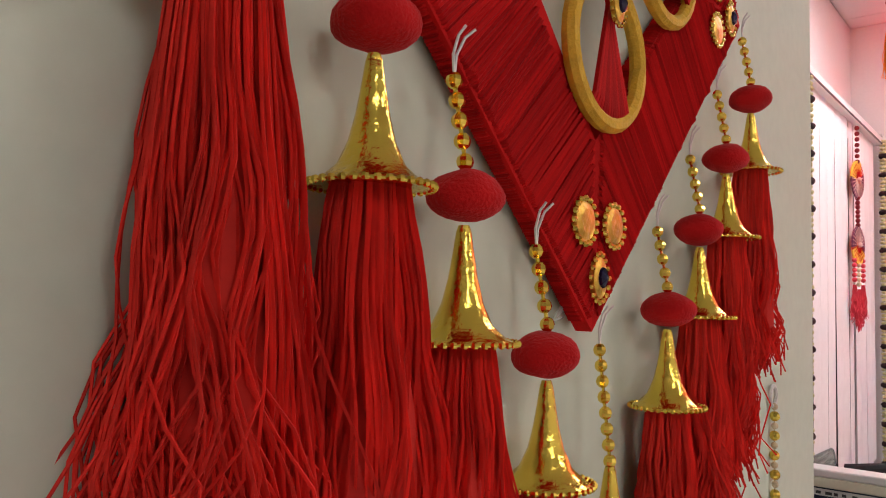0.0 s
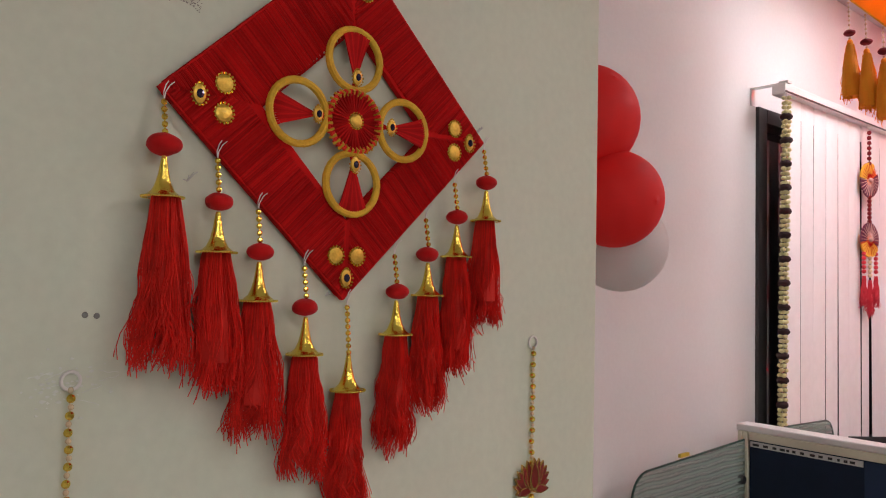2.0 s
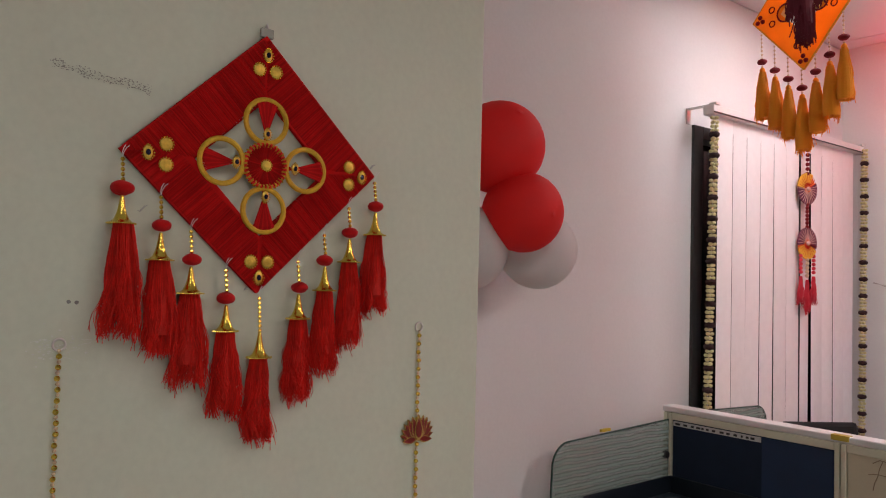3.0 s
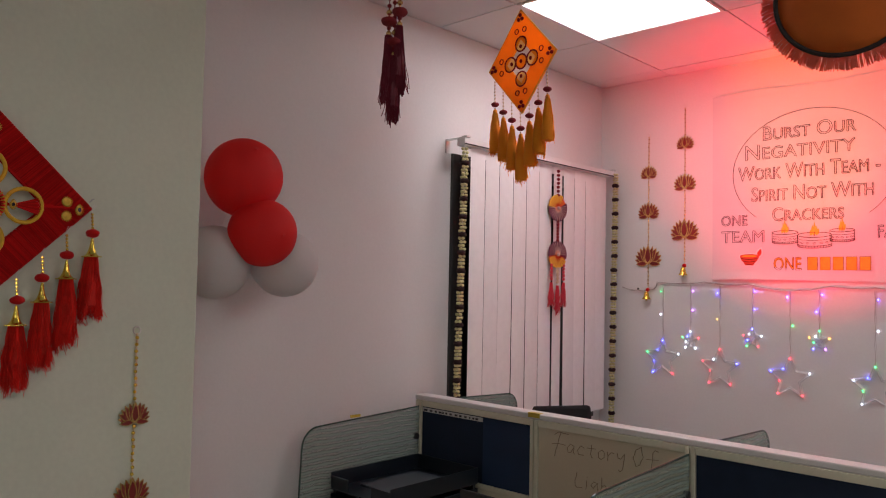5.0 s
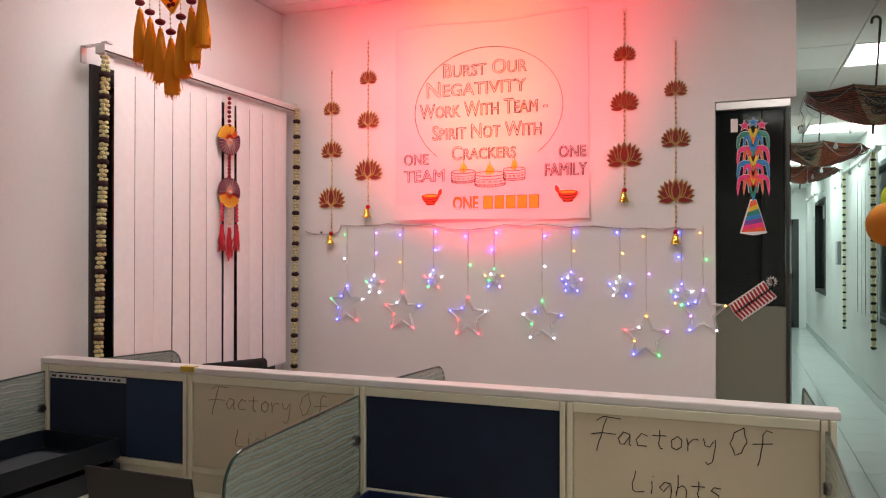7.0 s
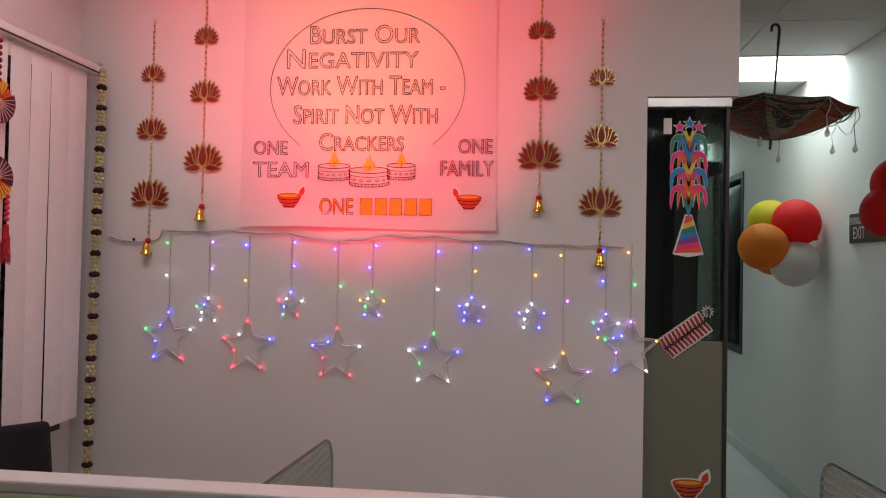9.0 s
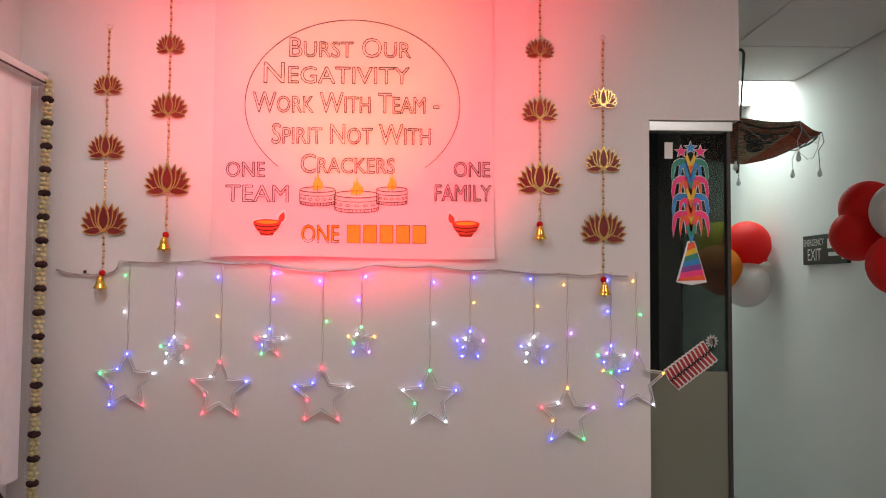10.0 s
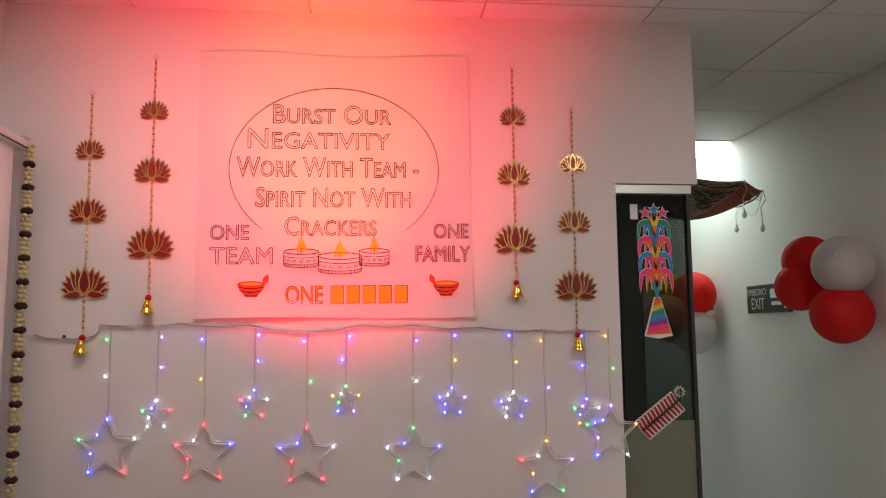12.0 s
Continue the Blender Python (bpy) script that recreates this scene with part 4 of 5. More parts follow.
# ---- LED star curtain ----
WIRE = mat("clear_wire", (0.42, 0.36, 0.34), 0.35, vary=0.1)
ACRYL = glass("clear_acrylic", (0.80, 0.78, 0.80), 0.12, 0.35)
LEDS = [glow("led_" + n, c, s) for n, c, s in (("blue", (0.05, 0.07, 1.0), 24), ("white", (0.72, 0.80, 1.0), 11), ("red", (1.0, 0.03, 0.05), 13), ("green", (0.02, 0.9, 0.16), 9), ("amber", (1.0, 0.45, 0.06), 8), ("violet", (0.55, 0.18, 1.0), 13))]
curtain = thing("star_light_curtain", "LED star curtain lights strung along a clear wire", "string lights", at=(0.0105, N, 0.006))
curtain.scale = (0.992, 1, 1)
bm = bmesh.new()
knots = [(-0.60, 1.56), (-0.50, 1.545), (-0.405, 1.555), (-0.39, 1.588), (-0.13, 1.592), (0.10, 1.585), (0.30, 1.560), (0.47, 1.582), (0.65, 1.578), (0.89, 1.568), (1.10, 1.558), (1.24, 1.560), (1.35, 1.556)]
rng = random.Random(11)
for s in range(3):
    pts = []
    for (xa, za), (xb, zb) in zip(knots, knots[1:]):
        for f in (0, 0.25, 0.5, 0.75):
            pts.append((xa + (xb - xa) * f, -0.006 - 0.003 * s, za + (zb - za) * f - 0.006 * math.sin(math.pi * f) + rng.uniform(-0.003, 0.003)))
    tube(bm, pts, 0.0013, 4)
part("lead_wire", bm, WIRE, curtain)
part("pin", ball(bmesh.new(), (-0.505, -0.006, 1.553), 0.006, 1.0, 8, 6), DARK, curtain, "dark fixing pin")
STARS = [(-0.355, 1.19, 1), (-0.20, 1.293, 0), (-0.045, 1.165, 1), (0.118, 1.322, 0), (0.295, 1.148, 1), (0.425, 1.33, 0), (0.655, 1.14, 1), (0.79, 1.318, 0), (1.005, 1.30, 0), (1.118, 1.085, 1), (1.265, 1.272, 0), (1.352, 1.20, 1)]
PALETTE = ("bgbrwb", "wgwwrb", "rrrrbw", "brgrww", "rbrrwb", "gabvaw", "gwwwbb", "bbbbvw", "wbwbbw", "arbgvw", "bgabwv", "vgbwab")
for (x, z, big), tint in zip(STARS, PALETTE):
    zt = 1.575 if x < 0.2 else 1.565
    R = 0.105 if big else 0.052
    bm = bmesh.new()
    for s in (-1, 1):
        tube(bm, [(x + s * 0.0016 + 0.002 * math.sin(k * 2.1 + s), -0.008, zt + (z + R - zt) * k / 8) for k in range(9)], 0.0009, 4)
    drop = part("drop_wire", bm, WIRE, curtain)
    for q, rr in ((1.0, 0.0034), (0.84, 0.0028)) if big else ((1.0, 0.0022), (0.72, 0.0022), (0.44, 0.0022)):
        pts = []
        for k in range(10):
            a = math.pi / 2 + k * math.pi / 5
            r = R * q * (1 if k % 2 == 0 else 0.46)
            pts.append((x + r * math.cos(a), -0.012, z + r * math.sin(a)))
        part("star_outline", tube(bmesh.new(), pts, rr, 5, True), ACRYL, drop, "clear acrylic star")
    lights = []
    for k in range(5):
        a = math.pi / 2 + k * math.tau / 5
        lights.append((x + R * 0.88 * math.cos(a), z + R * 0.88 * math.sin(a)))
    for k in range(1, 5, 2):
        a = math.pi / 2 + k * math.pi / 5
        lights.append((x + R * 0.5 * math.cos(a), z + R * 0.5 * math.sin(a)))
    for f in (0.12, 0.55):
        lights.append((x + rng.choice((-0.012, 0.012)), zt + (z + R - zt) * f))
    for k, (lx, lz) in enumerate(lights):
        c = tint[k % 6] if k < 7 else rng.choice("bwgav")
        part("led", ball(bmesh.new(), (lx, -0.013, lz), 0.0033, 1.15, 8, 6), LEDS["bwrgav".index(c)], drop)

# ---- stickers on the glass panel ----
GY = N + 0.0285
COLS = {"pink": (0.85, 0.035, 0.20), "green": (0.015, 0.24, 0.17), "blue": (0.02, 0.22, 0.55), "orange": (0.85, 0.11, 0.03), "yellow": (0.75, 0.50, 0.03), "violet": (0.22, 0.05, 0.30)}
CARDS = {k: mat("card_" + k, c, 0.45, vary=0.12, scale=50) for k, c in COLS.items()}


def ribbon(pts, w):
    """Outline of a tapering strip along points of (u, z)."""
    left, right = [], []
    n = len(pts)
    for i, p in enumerate(pts):
        a, b = Vector(pts[max(0, i - 1)]), Vector(pts[min(n - 1, i + 1)])
        d = (b - a).normalized()
        ww = w * (0.35 + 0.65 * math.sin(math.pi * min(1.0, 0.25 + i / n)))
        if i == n - 1:
            ww = 0.0004
        left.append((p[0] - d.y * ww, p[1] + d.x * ww))
        right.append((p[0] + d.y * ww, p[1] - d.x * ww))
    return left + right[::-1]


def star_pts(u, z, R):
    return [(u + (R if k % 2 == 0 else R * 0.42) * math.cos(math.pi / 2 + k * math.pi / 5), z + (R if k % 2 == 0 else R * 0.42) * math.sin(math.pi / 2 + k * math.pi / 5)) for k in range(10)]


fount = thing("paper_fountain", "multicoloured paper firework fountain cut-out stuck on the glass", "paper cut-out")
fount.matrix_world = pose(1.548, GY, 0, 0, 0, NORTH)


def sticker(parent, pts, layer, colour, name):
    bm = bmesh.new()
    flat(bm, pts, 0.0008 * layer, 0.0008 * layer + 0.0007)
    bmesh.ops.recalc_face_normals(bm, faces=bm.faces)
    return part(name, bm, colour, parent)


tiers = [(1.905, ("green", "blue")), (1.845, ("pink", "orange")), (1.785, ("blue", "pink")), (1.725, ("pink", "orange"))]
for k, (z, (ca, cb)) in enumerate(tiers):
    for s in (-1, 1):
        for j, (reach, c) in enumerate(((0.060, ca), (0.036, cb))):
            pts = [(0.004 * s, z - 0.02)]
            for i in range(9):
                a = math.pi - math.pi * i / 8 * 1.05
                pts.append((s * (reach * 0.55 + reach * 0.45 * math.cos(a)), z + 0.035 + reach * 0.5 * math.sin(a) - 0.02 - max(0, i - 6) * 0.022))
            sticker(fount, ribbon(pts, (0.0175, 0.0135)[j]), 1 + 2 * k + j * 0.4, CARD, "border")
            sticker(fount, ribbon(pts, (0.0145, 0.0108)[j]), 2 + 2 * k + j * 0.4, CARDS[c], "spray")
for z, (c, d) in ((1.955, ("yellow", "orange")), (1.900, ("blue", "green")), (1.840, ("yellow", "orange")), (1.780, ("orange", "yellow")), (1.715, ("green", "blue"))):
    sticker(fount, [(0, z - 0.050), (0.019, z + 0.012), (0.011, z + 0.022), (0, z - 0.008), (-0.011, z + 0.022), (-0.019, z + 0.012)], 10.2, CARDS[c], "chevron")
    sticker(fount, [(0, z - 0.046), (0.008, z - 0.016), (0, z - 0.022), (-0.008, z - 0.016)], 11.2, CARDS[d], "chevron_tip")
for u, z, c in ((-0.033, 1.985, "pink"), (0.0, 1.998, "blue"), (0.033, 1.985, "pink")):
    sticker(fount, star_pts(u, z, 0.026), 11, CARD, "border")
    sticker(fount, star_pts(u, z, 0.021), 12, CARDS[c], "star")
sticker(fount, [(-0.012, 1.678), (0.012, 1.678), (0.053, 1.538), (0.0, 1.528), (-0.053, 1.538)], 9, CARD, "border")
cone = [(-0.010, 1.672), (0.010, 1.672)]
names = ("orange", "yellow", "green", "blue", "violet", "pink", "orange")
for k, c in enumerate(names):
    f0, f1 = k / 7, (k + 1) / 7
    z0, z1 = 1.672 - 0.130 * f0, 1.672 - 0.130 * f1
    w0, w1 = 0.010 + 0.038 * f0, 0.010 + 0.038 * f1
    sticker(fount, [(-w0, z0 - 0.010 * (k > 0)), (w0, z0 + 0.004), (w1, z1 + 0.004), (-w1, z1 - 0.010 * (k < 6))], 10, CARDS[c], "cone_stripe")

crack = thing("paper_firecrackers", "red paper string of firecrackers cut-out stuck on the glass", "paper cut-out")
crack.matrix_world = pose(1.548, GY, 1.258, 0, 0, NORTH) @ Matrix.Rotation(radians(37), 4, "X")
CRACKER = mat("cracker_red_card", (0.36, 0.022, 0.025), 0.5, vary=0.2, scale=80)
for side in (-1, 1):
    for k in range(11):
        y0 = -0.085 + 0.0155 * k
        pts = [(y0 - 0.009, side * 0.002), (y0 + 0.009, side * 0.002), (y0 + 0.012, side * 0.041), (y0 - 0.002, side * 0.044)]
        sticker(crack, pts if side > 0 else pts[::-1], 1 + 0.2 * (k % 2), CARD, "border")
        pts = [(y0 - 0.006, side * 0.003), (y0 + 0.006, side * 0.003), (y0 + 0.0085, side * 0.036), (y0 + 0.000, side * 0.039)]
        sticker(crack, pts if side > 0 else pts[::-1], 2.6 + 0.2 * (k % 2), CRACKER, "cracker")
part("fuse", tube(bmesh.new(), [(0.004, -0.09 + 0.006 * k, 0.004 * (-1) ** k) for k in range(31)] + [(0.004, 0.105, 0.012), (0.004, 0.112, 0.028)], 0.0028, 5), INK, crack, "black braided fuse")
sticker(crack, [((0.024 if k % 2 == 0 else 0.013) * math.cos(k * math.tau / 22) + 0.104, (0.024 if k % 2 == 0 else 0.013) * math.sin(k * math.tau / 22) + 0.022) for k in range(22)], 3.2, CARD, "spark_border")
sticker(crack, [((0.018 if k % 2 == 0 else 0.010) * math.cos(k * math.tau / 22) + 0.104, (0.018 if k % 2 == 0 else 0.010) * math.sin(k * math.tau / 22) + 0.022) for k in range(22)], 4.2, mat("grey_spark_card", (0.16, 0.14, 0.13), 0.6), "spark")
diya("paper_diya", pose(1.56, GY, 0.725, 0, 0, NORTH), 1.05)
note = thing("paper_note", "small white paper note stuck on the glass", "note", at=(1.475, GY - 0.0012, 1.99))
part("sheet", boxes((-0.014, 0.014, 0.0, 0.001, -0.028, 0.028)), CARD, note)
# ---- hangings in mid-air ----
ORANGE_CLOTH = mat("orange_cloth", (0.95, 0.44, 0.022), 0.8, vary=0.18, scale=22, bump=0.3, bump_scale=500, sheen=0.05)
ORANGE_SILK = mat("orange_silk_thread", (1.0, 0.37, 0.016), 0.8, vary=0.14, scale=60, island=0.15, bump=0.5, bump_scale=500)
MAROON_SILK = mat("maroon_silk_thread", (0.15, 0.005, 0.018), 0.55, vary=0.25, scale=40)
MAROON = mat("maroon_felt", (0.20, 0.008, 0.012), 0.9, vary=0.2, scale=50, bump=0.5, bump_scale=500)
PALE_CLOTH = mat("pale_yellow_cloth", (0.75, 0.52, 0.20), 0.8, vary=0.1, scale=40)
thin(PALE_CLOTH, 0.5, (0.9, 0.65, 0.3))
thin(ORANGE_CLOTH, 0.5, (0.95, 0.34, 0.02))
thin(ORANGE_SILK, 0.3, (1.0, 0.42, 0.02))
rng = random.Random(21)
hang = thing("hanging_toran", "orange cloth diamond hanging with orange tassels from the ceiling", "hanging decoration")
hang.matrix_world = pose(-0.235, 2.31, 2.443, 0, 0, -97) @ Matrix.Rotation(radians(2), 4, "X")
HW, HH = 0.182, 0.207
frame_o = [(-HW, 0), (0, HH), (HW, 0), (0, -HH)]
frame_i = [(-HW * 0.42, 0), (0, HH * 0.42), (HW * 0.42, 0), (0, -HH * 0.42)]
for k in range(4):
    o0, o1, i1, i0 = frame_o[k], frame_o[(k + 1) % 4], frame_i[(k + 1) % 4], frame_i[k]
    bm = bmesh.new()
    flat(bm, [o0, o1, i1, i0], 0.0, 0.008)
    flat(bm, [o0, i0, i1, o1], 0.001, -0.001)
    bmesh.ops.recalc_face_normals(bm, faces=bm.faces)
    side = part("cloth_side", bm, ORANGE_CLOTH, hang)
    mu, mz = (o0[0] + o1[0] + i0[0] + i1[0]) / 4, (o0[1] + o1[1] + i0[1] + i1[1]) / 4
    for f in (-0.24, 0.24):
        px, pz = mu + (o1[0] - o0[0]) * f, mz + (o1[1] - o0[1]) * f
        part("motif", ring(bmesh.new(), px, pz, 0.009, 0.010, 0.0022, 14, 5), MAROON, side)
    cx, cz = o0[0] * 0.84, o0[1] * 0.84
    bm = bmesh.new()
    for a in (90, 210, 330):
        ball(bm, (0.009, cx + 0.011 * math.cos(radians(a)), cz + 0.011 * math.sin(radians(a))), 0.008, 1.0, 8, 5)
    part("corner_motif", bm, MAROON, side)
    part("border_cord", tube(bmesh.new(), [(0.006, *o0), (0.006, *o1)], 0.003, 6), MUSTARD, side)
for u, z in ((0, 0), (0, 0.070), (0.060, 0), (0, -0.070), (-0.060, 0)):
    part("flower_disc", lathe(bmesh.new(), [(0.028, 0.003), (0.027, 0.007), (0.001, 0.008)], n=20, m=Matrix.Translation((0, u, z)) @ Matrix.Rotation(radians(90), 4, "Y")), PALE_CLOTH if (u or z) else ORANGE_CLOTH, hang)
    part("flower_ring", ring(bmesh.new(), u, z, 0.007, 0.029, 0.0034, 24, 6), MAROON, hang, "maroon wrapped ring")
    part("flower_heart", ball(bmesh.new(), (0.008, u * 0.85, z * 0.85), 0.0065, 1.3, 8, 6), MAROON, hang)
part("cord", tube(bmesh.new(), [(0.003, 0, HH), (0.003, 0, CEIL - 2.443)], 0.0012, 5), THREAD, hang)
for k in range(7):
    f = abs(k - 3) / 3
    u, z = -0.01 + 0.143 * (k - 3) / 3, -HH + HH * f * 0.77
    drop = 0.058 + 0.035 * f
    d = part("tassel_drop", beads(bmesh.new(), (0.004, u, z), (0.004, u, z - drop - 0.03), 0.0036, 0.013), PEARL, hang)
    smooth(part("pom_pom", pom(bmesh.new(), (0.004, u, z - drop), 0.0165, 0.6), MAROON, d))
    part("cap", ball(bmesh.new(), (0.004, u, z - drop - 0.030), 0.009, 1.2), ORANGE_SILK, d)
    part("tassel", hank(bmesh.new(), rng, (0.004, u, z - drop - 0.036), 0.168 if k != 3 else 0.175, 0.012, 0.026, 150, 0.0010, calm=0.6, core=0.92), ORANGE_SILK, d, "orange thread tassel")

mar = thing("tassel_cluster", "maroon thread tassels on bead strings hanging from the ceiling", "hanging decoration", at=(0.388, 1.055, 0.042))
for du, dv, zt, ln in ((-0.008, -0.006, 2.05, 0.15), (0.003, 0.0, 2.005, 0.145), (0.011, 0.007, 2.07, 0.145)):
    d = part("bead_string", beads(bmesh.new(), (du, dv, zt), (du * 0.6, dv, 2.45), 0.0048, 0.016), MAROON, mar)
    part("gold_bead", beads(bmesh.new(), (du, dv, zt + 0.004), (du, dv, zt + 0.05), 0.0062, 0.024), GOLD_LEAF, d)
    smooth(part("pom_pom", pom(bmesh.new(), (du, dv, zt + 0.030), 0.017, 0.6), MAROON, d))
    part("tassel", hank(bmesh.new(), rng, (du, dv, zt), ln, 0.009, 0.0145, 150, 0.0010, calm=0.3, core=0.8), MAROON_SILK, d, "dark maroon thread tassel")
part("ring", tube(bmesh.new(), [(0.03 * math.cos(k * math.tau / 20), 0.03 * math.sin(k * math.tau / 20), 2.45) for k in range(20)], 0.004, 6, True), MAROON, mar)
part("cord", tube(bmesh.new(), [(0.03, 0, 2.45), (0, 0, 2.55), (-0.03, 0, 2.45)], 0.0014, 5), THREAD, mar)
part("cord", tube(bmesh.new(), [(0, 0, 2.55), (0, 0, CEIL - 0.042)], 0.0014, 5), THREAD, mar)

# round fringed fan under the ceiling
FAN_BLACK = mat("black_piping", (0.015, 0.008, 0.006), 0.8)
FAN_CLOTH = mat("rust_cloth", (0.55, 0.13, 0.014), 0.85, vary=0.15, scale=14, bump=0.2, bump_scale=400)
FRINGE = mat("rust_fringe", (0.75, 0.19, 0.12), 0.7, vary=0.25, scale=50)
thin(FRINGE, 0.5, (0.9, 0.26, 0.17))
thin(FAN_CLOTH, 0.25, (0.6, 0.15, 0.02))
fan = thing("fringed_fan", "round rust-orange cloth fan with black piping and fringe", "hanging decoration")
fan.matrix_world = pose(0.884, 2.48, 2.490, 0, 0, -90) @ Matrix.Rotation(radians(5), 4, "Y") @ Matrix.Diagonal((1, 1.09, 1, 1))
RF = 0.198
bm = lathe(bmesh.new(), [(RF, 0.0), (RF, 0.006), (RF * 0.6, 0.016), (RF * 0.2, 0.022), (0.002, 0.023)], n=48, m=Matrix.Rotation(radians(90), 4, "Y"))
smooth(part("cloth", bm, FAN_CLOTH, fan))
part("piping", ring(bmesh.new(), 0, 0, 0.004, RF * 0.985, 0.008, 48), FAN_BLACK, fan, "black piping")
part("boss", ball(bmesh.new(), (0.022, 0, 0), 0.022, 1.0, 14, 8), FAN_BLACK, fan)
part("inner_ring", ring(bmesh.new(), -0.12, 0.09, 0.017, 0.045, 0.005, 24, 6), CARD, fan, "white ring motif")
bm = bmesh.new()
for k in range(1700):
    a = rng.uniform(0, math.tau)
    c, s = math.cos(a), math.sin(a)
    ln = rng.uniform(0.028, 0.042)
    p0, p2 = Vector((rng.uniform(0, 0.005), RF * c, RF * s)), Vector((rng.uniform(-0.004, 0.008), (RF + ln) * c + rng.uniform(-0.004, 0.004), (RF + ln) * s - 0.006))
    if p2.z < CEIL - 2.490 - 0.008:
        tube(bm, [p0, (p0 + p2) / 2 + Vector((0.003, 0, 0.002)), p2], 0.0013, 3)
part("fringe", bm, FRINGE, fan, "rust thread fringe")
part("cord", tube(bmesh.new(), [(0.003, 0, RF), (0.003, 0, CEIL - 2.490)], 0.0015, 5), THREAD, fan)

# ---- garlands and wheel hanging at the window ----
CREAM_FLOWER = mat("cream_flower", (0.62, 0.56, 0.29), 0.8, vary=0.15, scale=90)
DARK_POM = mat("dark_maroon_pom", (0.030, 0.010, 0.010), 0.95, vary=0.2, bump=0.5, bump_scale=500)


def garland(at, z_top, z_end, lean=0.0, wide=1.0):
    t = thing("flower_garland", "cream flower garland with dark maroon pom-poms hanging straight", "garland", "flower garlands", at)
    f, d, k, z = bmesh.new(), [], 0, z_top
    part("string", tube(bmesh.new(), [(0, 0, z_top + 0.02), (0, lean, z_end)], 0.0012, 4), THREAD, t)
    while z > z_end:
        u = lean * (z_top - z) / (z_top - z_end) + rng.uniform(-0.002, 0.002)
        if k % 5 == 4:
            b = bmesh.new()
            pom(b, (0, u, z), 0.0195 * wide, 0.66)
            part("pom_pom", b, DARK_POM, t)
        else:
            for j in range(3):
                a = j * math.tau / 3 + k
                ball(f, (0.008 * math.cos(a), u + 0.0105 * wide * math.sin(a), z), 0.0088 * wide, 0.8, 7, 5)
        z -= 0.0155
        k += 1
    part("flower_strand", f, CREAM_FLOWER, t, "cream flower buds")
    return t


garland((-0.602, 2.393, 0), 2.15, 1.00, -0.033)
garland((-0.602, 3.640, 0), 2.185, 0.64, -0.03)

wheel = thing("wheel_hanging", "orange and blue thread wheel hanging with pink tassels on the blind", "hanging decoration")
wheel.matrix_world = pose(-0.606, 3.094, 0.008, 0, 0, -7)
PINK_SILK = mat("pink_silk_thread", (0.64, 0.018, 0.04), 0.55, vary=0.2, scale=40, sheen=0.3)
ORANGE_YARN = mat("orange_yarn", (0.75, 0.16, 0.02), 0.75, vary=0.15, scale=60)
BLUE_YARN = mat("blue_yarn", (0.02, 0.04, 0.16), 0.75, vary=0.15, scale=60)
YELLOW_YARN = mat("yellow_yarn", (0.75, 0.40, 0.03), 0.75, vary=0.15, scale=60)
PLUM_YARN = mat("plum_yarn", (0.11, 0.012, 0.045), 0.8, vary=0.2, scale=60)
PALE_YARN = mat("pale_pink_yarn", (0.70, 0.42, 0.36), 0.8, vary=0.15, scale=60)


def sector(r0, r1, a0, a1, z, x0, x1, n=20):
    """A flat slice of a ring between two angles in degrees, facing local x."""
    arc = [radians(a0 + (a1 - a0) * k / n) for k in range(n + 1)]
    bm = bmesh.new()
    flat(bm, [(r1 * math.cos(a), z + r1 * math.sin(a)) for a in arc] + [(r0 * math.cos(a), z + r0 * math.sin(a)) for a in arc[::-1]], x0, x1)
    bmesh.ops.recalc_face_normals(bm, faces=bm.faces)
    return bm


for z, dark, gold in ((1.945, (175, 385), (60, 175)), (1.715, (-20, 190), (200, 330))):
    w = part("yarn_disc", lathe(bmesh.new(), [(0.060, -0.002), (0.060, 0.002), (0.001, 0.004)], n=28, m=Matrix.Translation((0, 0, z)) @ Matrix.Rotation(radians(90), 4, "Y")), ORANGE_YARN, wheel)
    part("plum_half", sector(0.022, 0.066, dark[0], dark[1], z, 0.0, 0.0050), PLUM_YARN, w, "dark plum yarn half")
    part("golden_slice", sector(0.026, 0.068, gold[0], gold[1], z, 0.0, 0.0066), YELLOW_YARN, w, "golden yarn slice")
    for k in range(26):
        a = k * math.tau / 26
        inner = 0.012 if k % 2 else 0.016
        part("spoke", tube(bmesh.new(), [(0.0072, inner * math.cos(a), z + inner * math.sin(a)), (0.0068, 0.060 * math.cos(a), z + 0.060 * math.sin(a)), (0.001, 0.068 * math.cos(a), z + 0.068 * math.sin(a))], 0.0012, 4),
             (PALE_YARN if dark[0] <= math.degrees(a) <= dark[1] or math.degrees(a) + 360 <= dark[1] else RED_YARN), w)
    part("button", pom(bmesh.new(), (0.008, 0, z), 0.009, 1.0), PALE_YARN, w, "pale knotted centre")
for z0, z1 in ((2.13, 2.01), (1.88, 1.785)):
    b = bmesh.new()
    for k in range(7):
        ball(b, (0.003, 0, z0 + (z1 - z0) * k / 6), 0.0085, 1, 8, 6)
    part("bead_string", b, MAROON, wheel)
part("cord", tube(bmesh.new(), [(0.0, 0, 2.155), (0.003, 0, 2.10)], 0.0015, 5), THREAD, wheel)
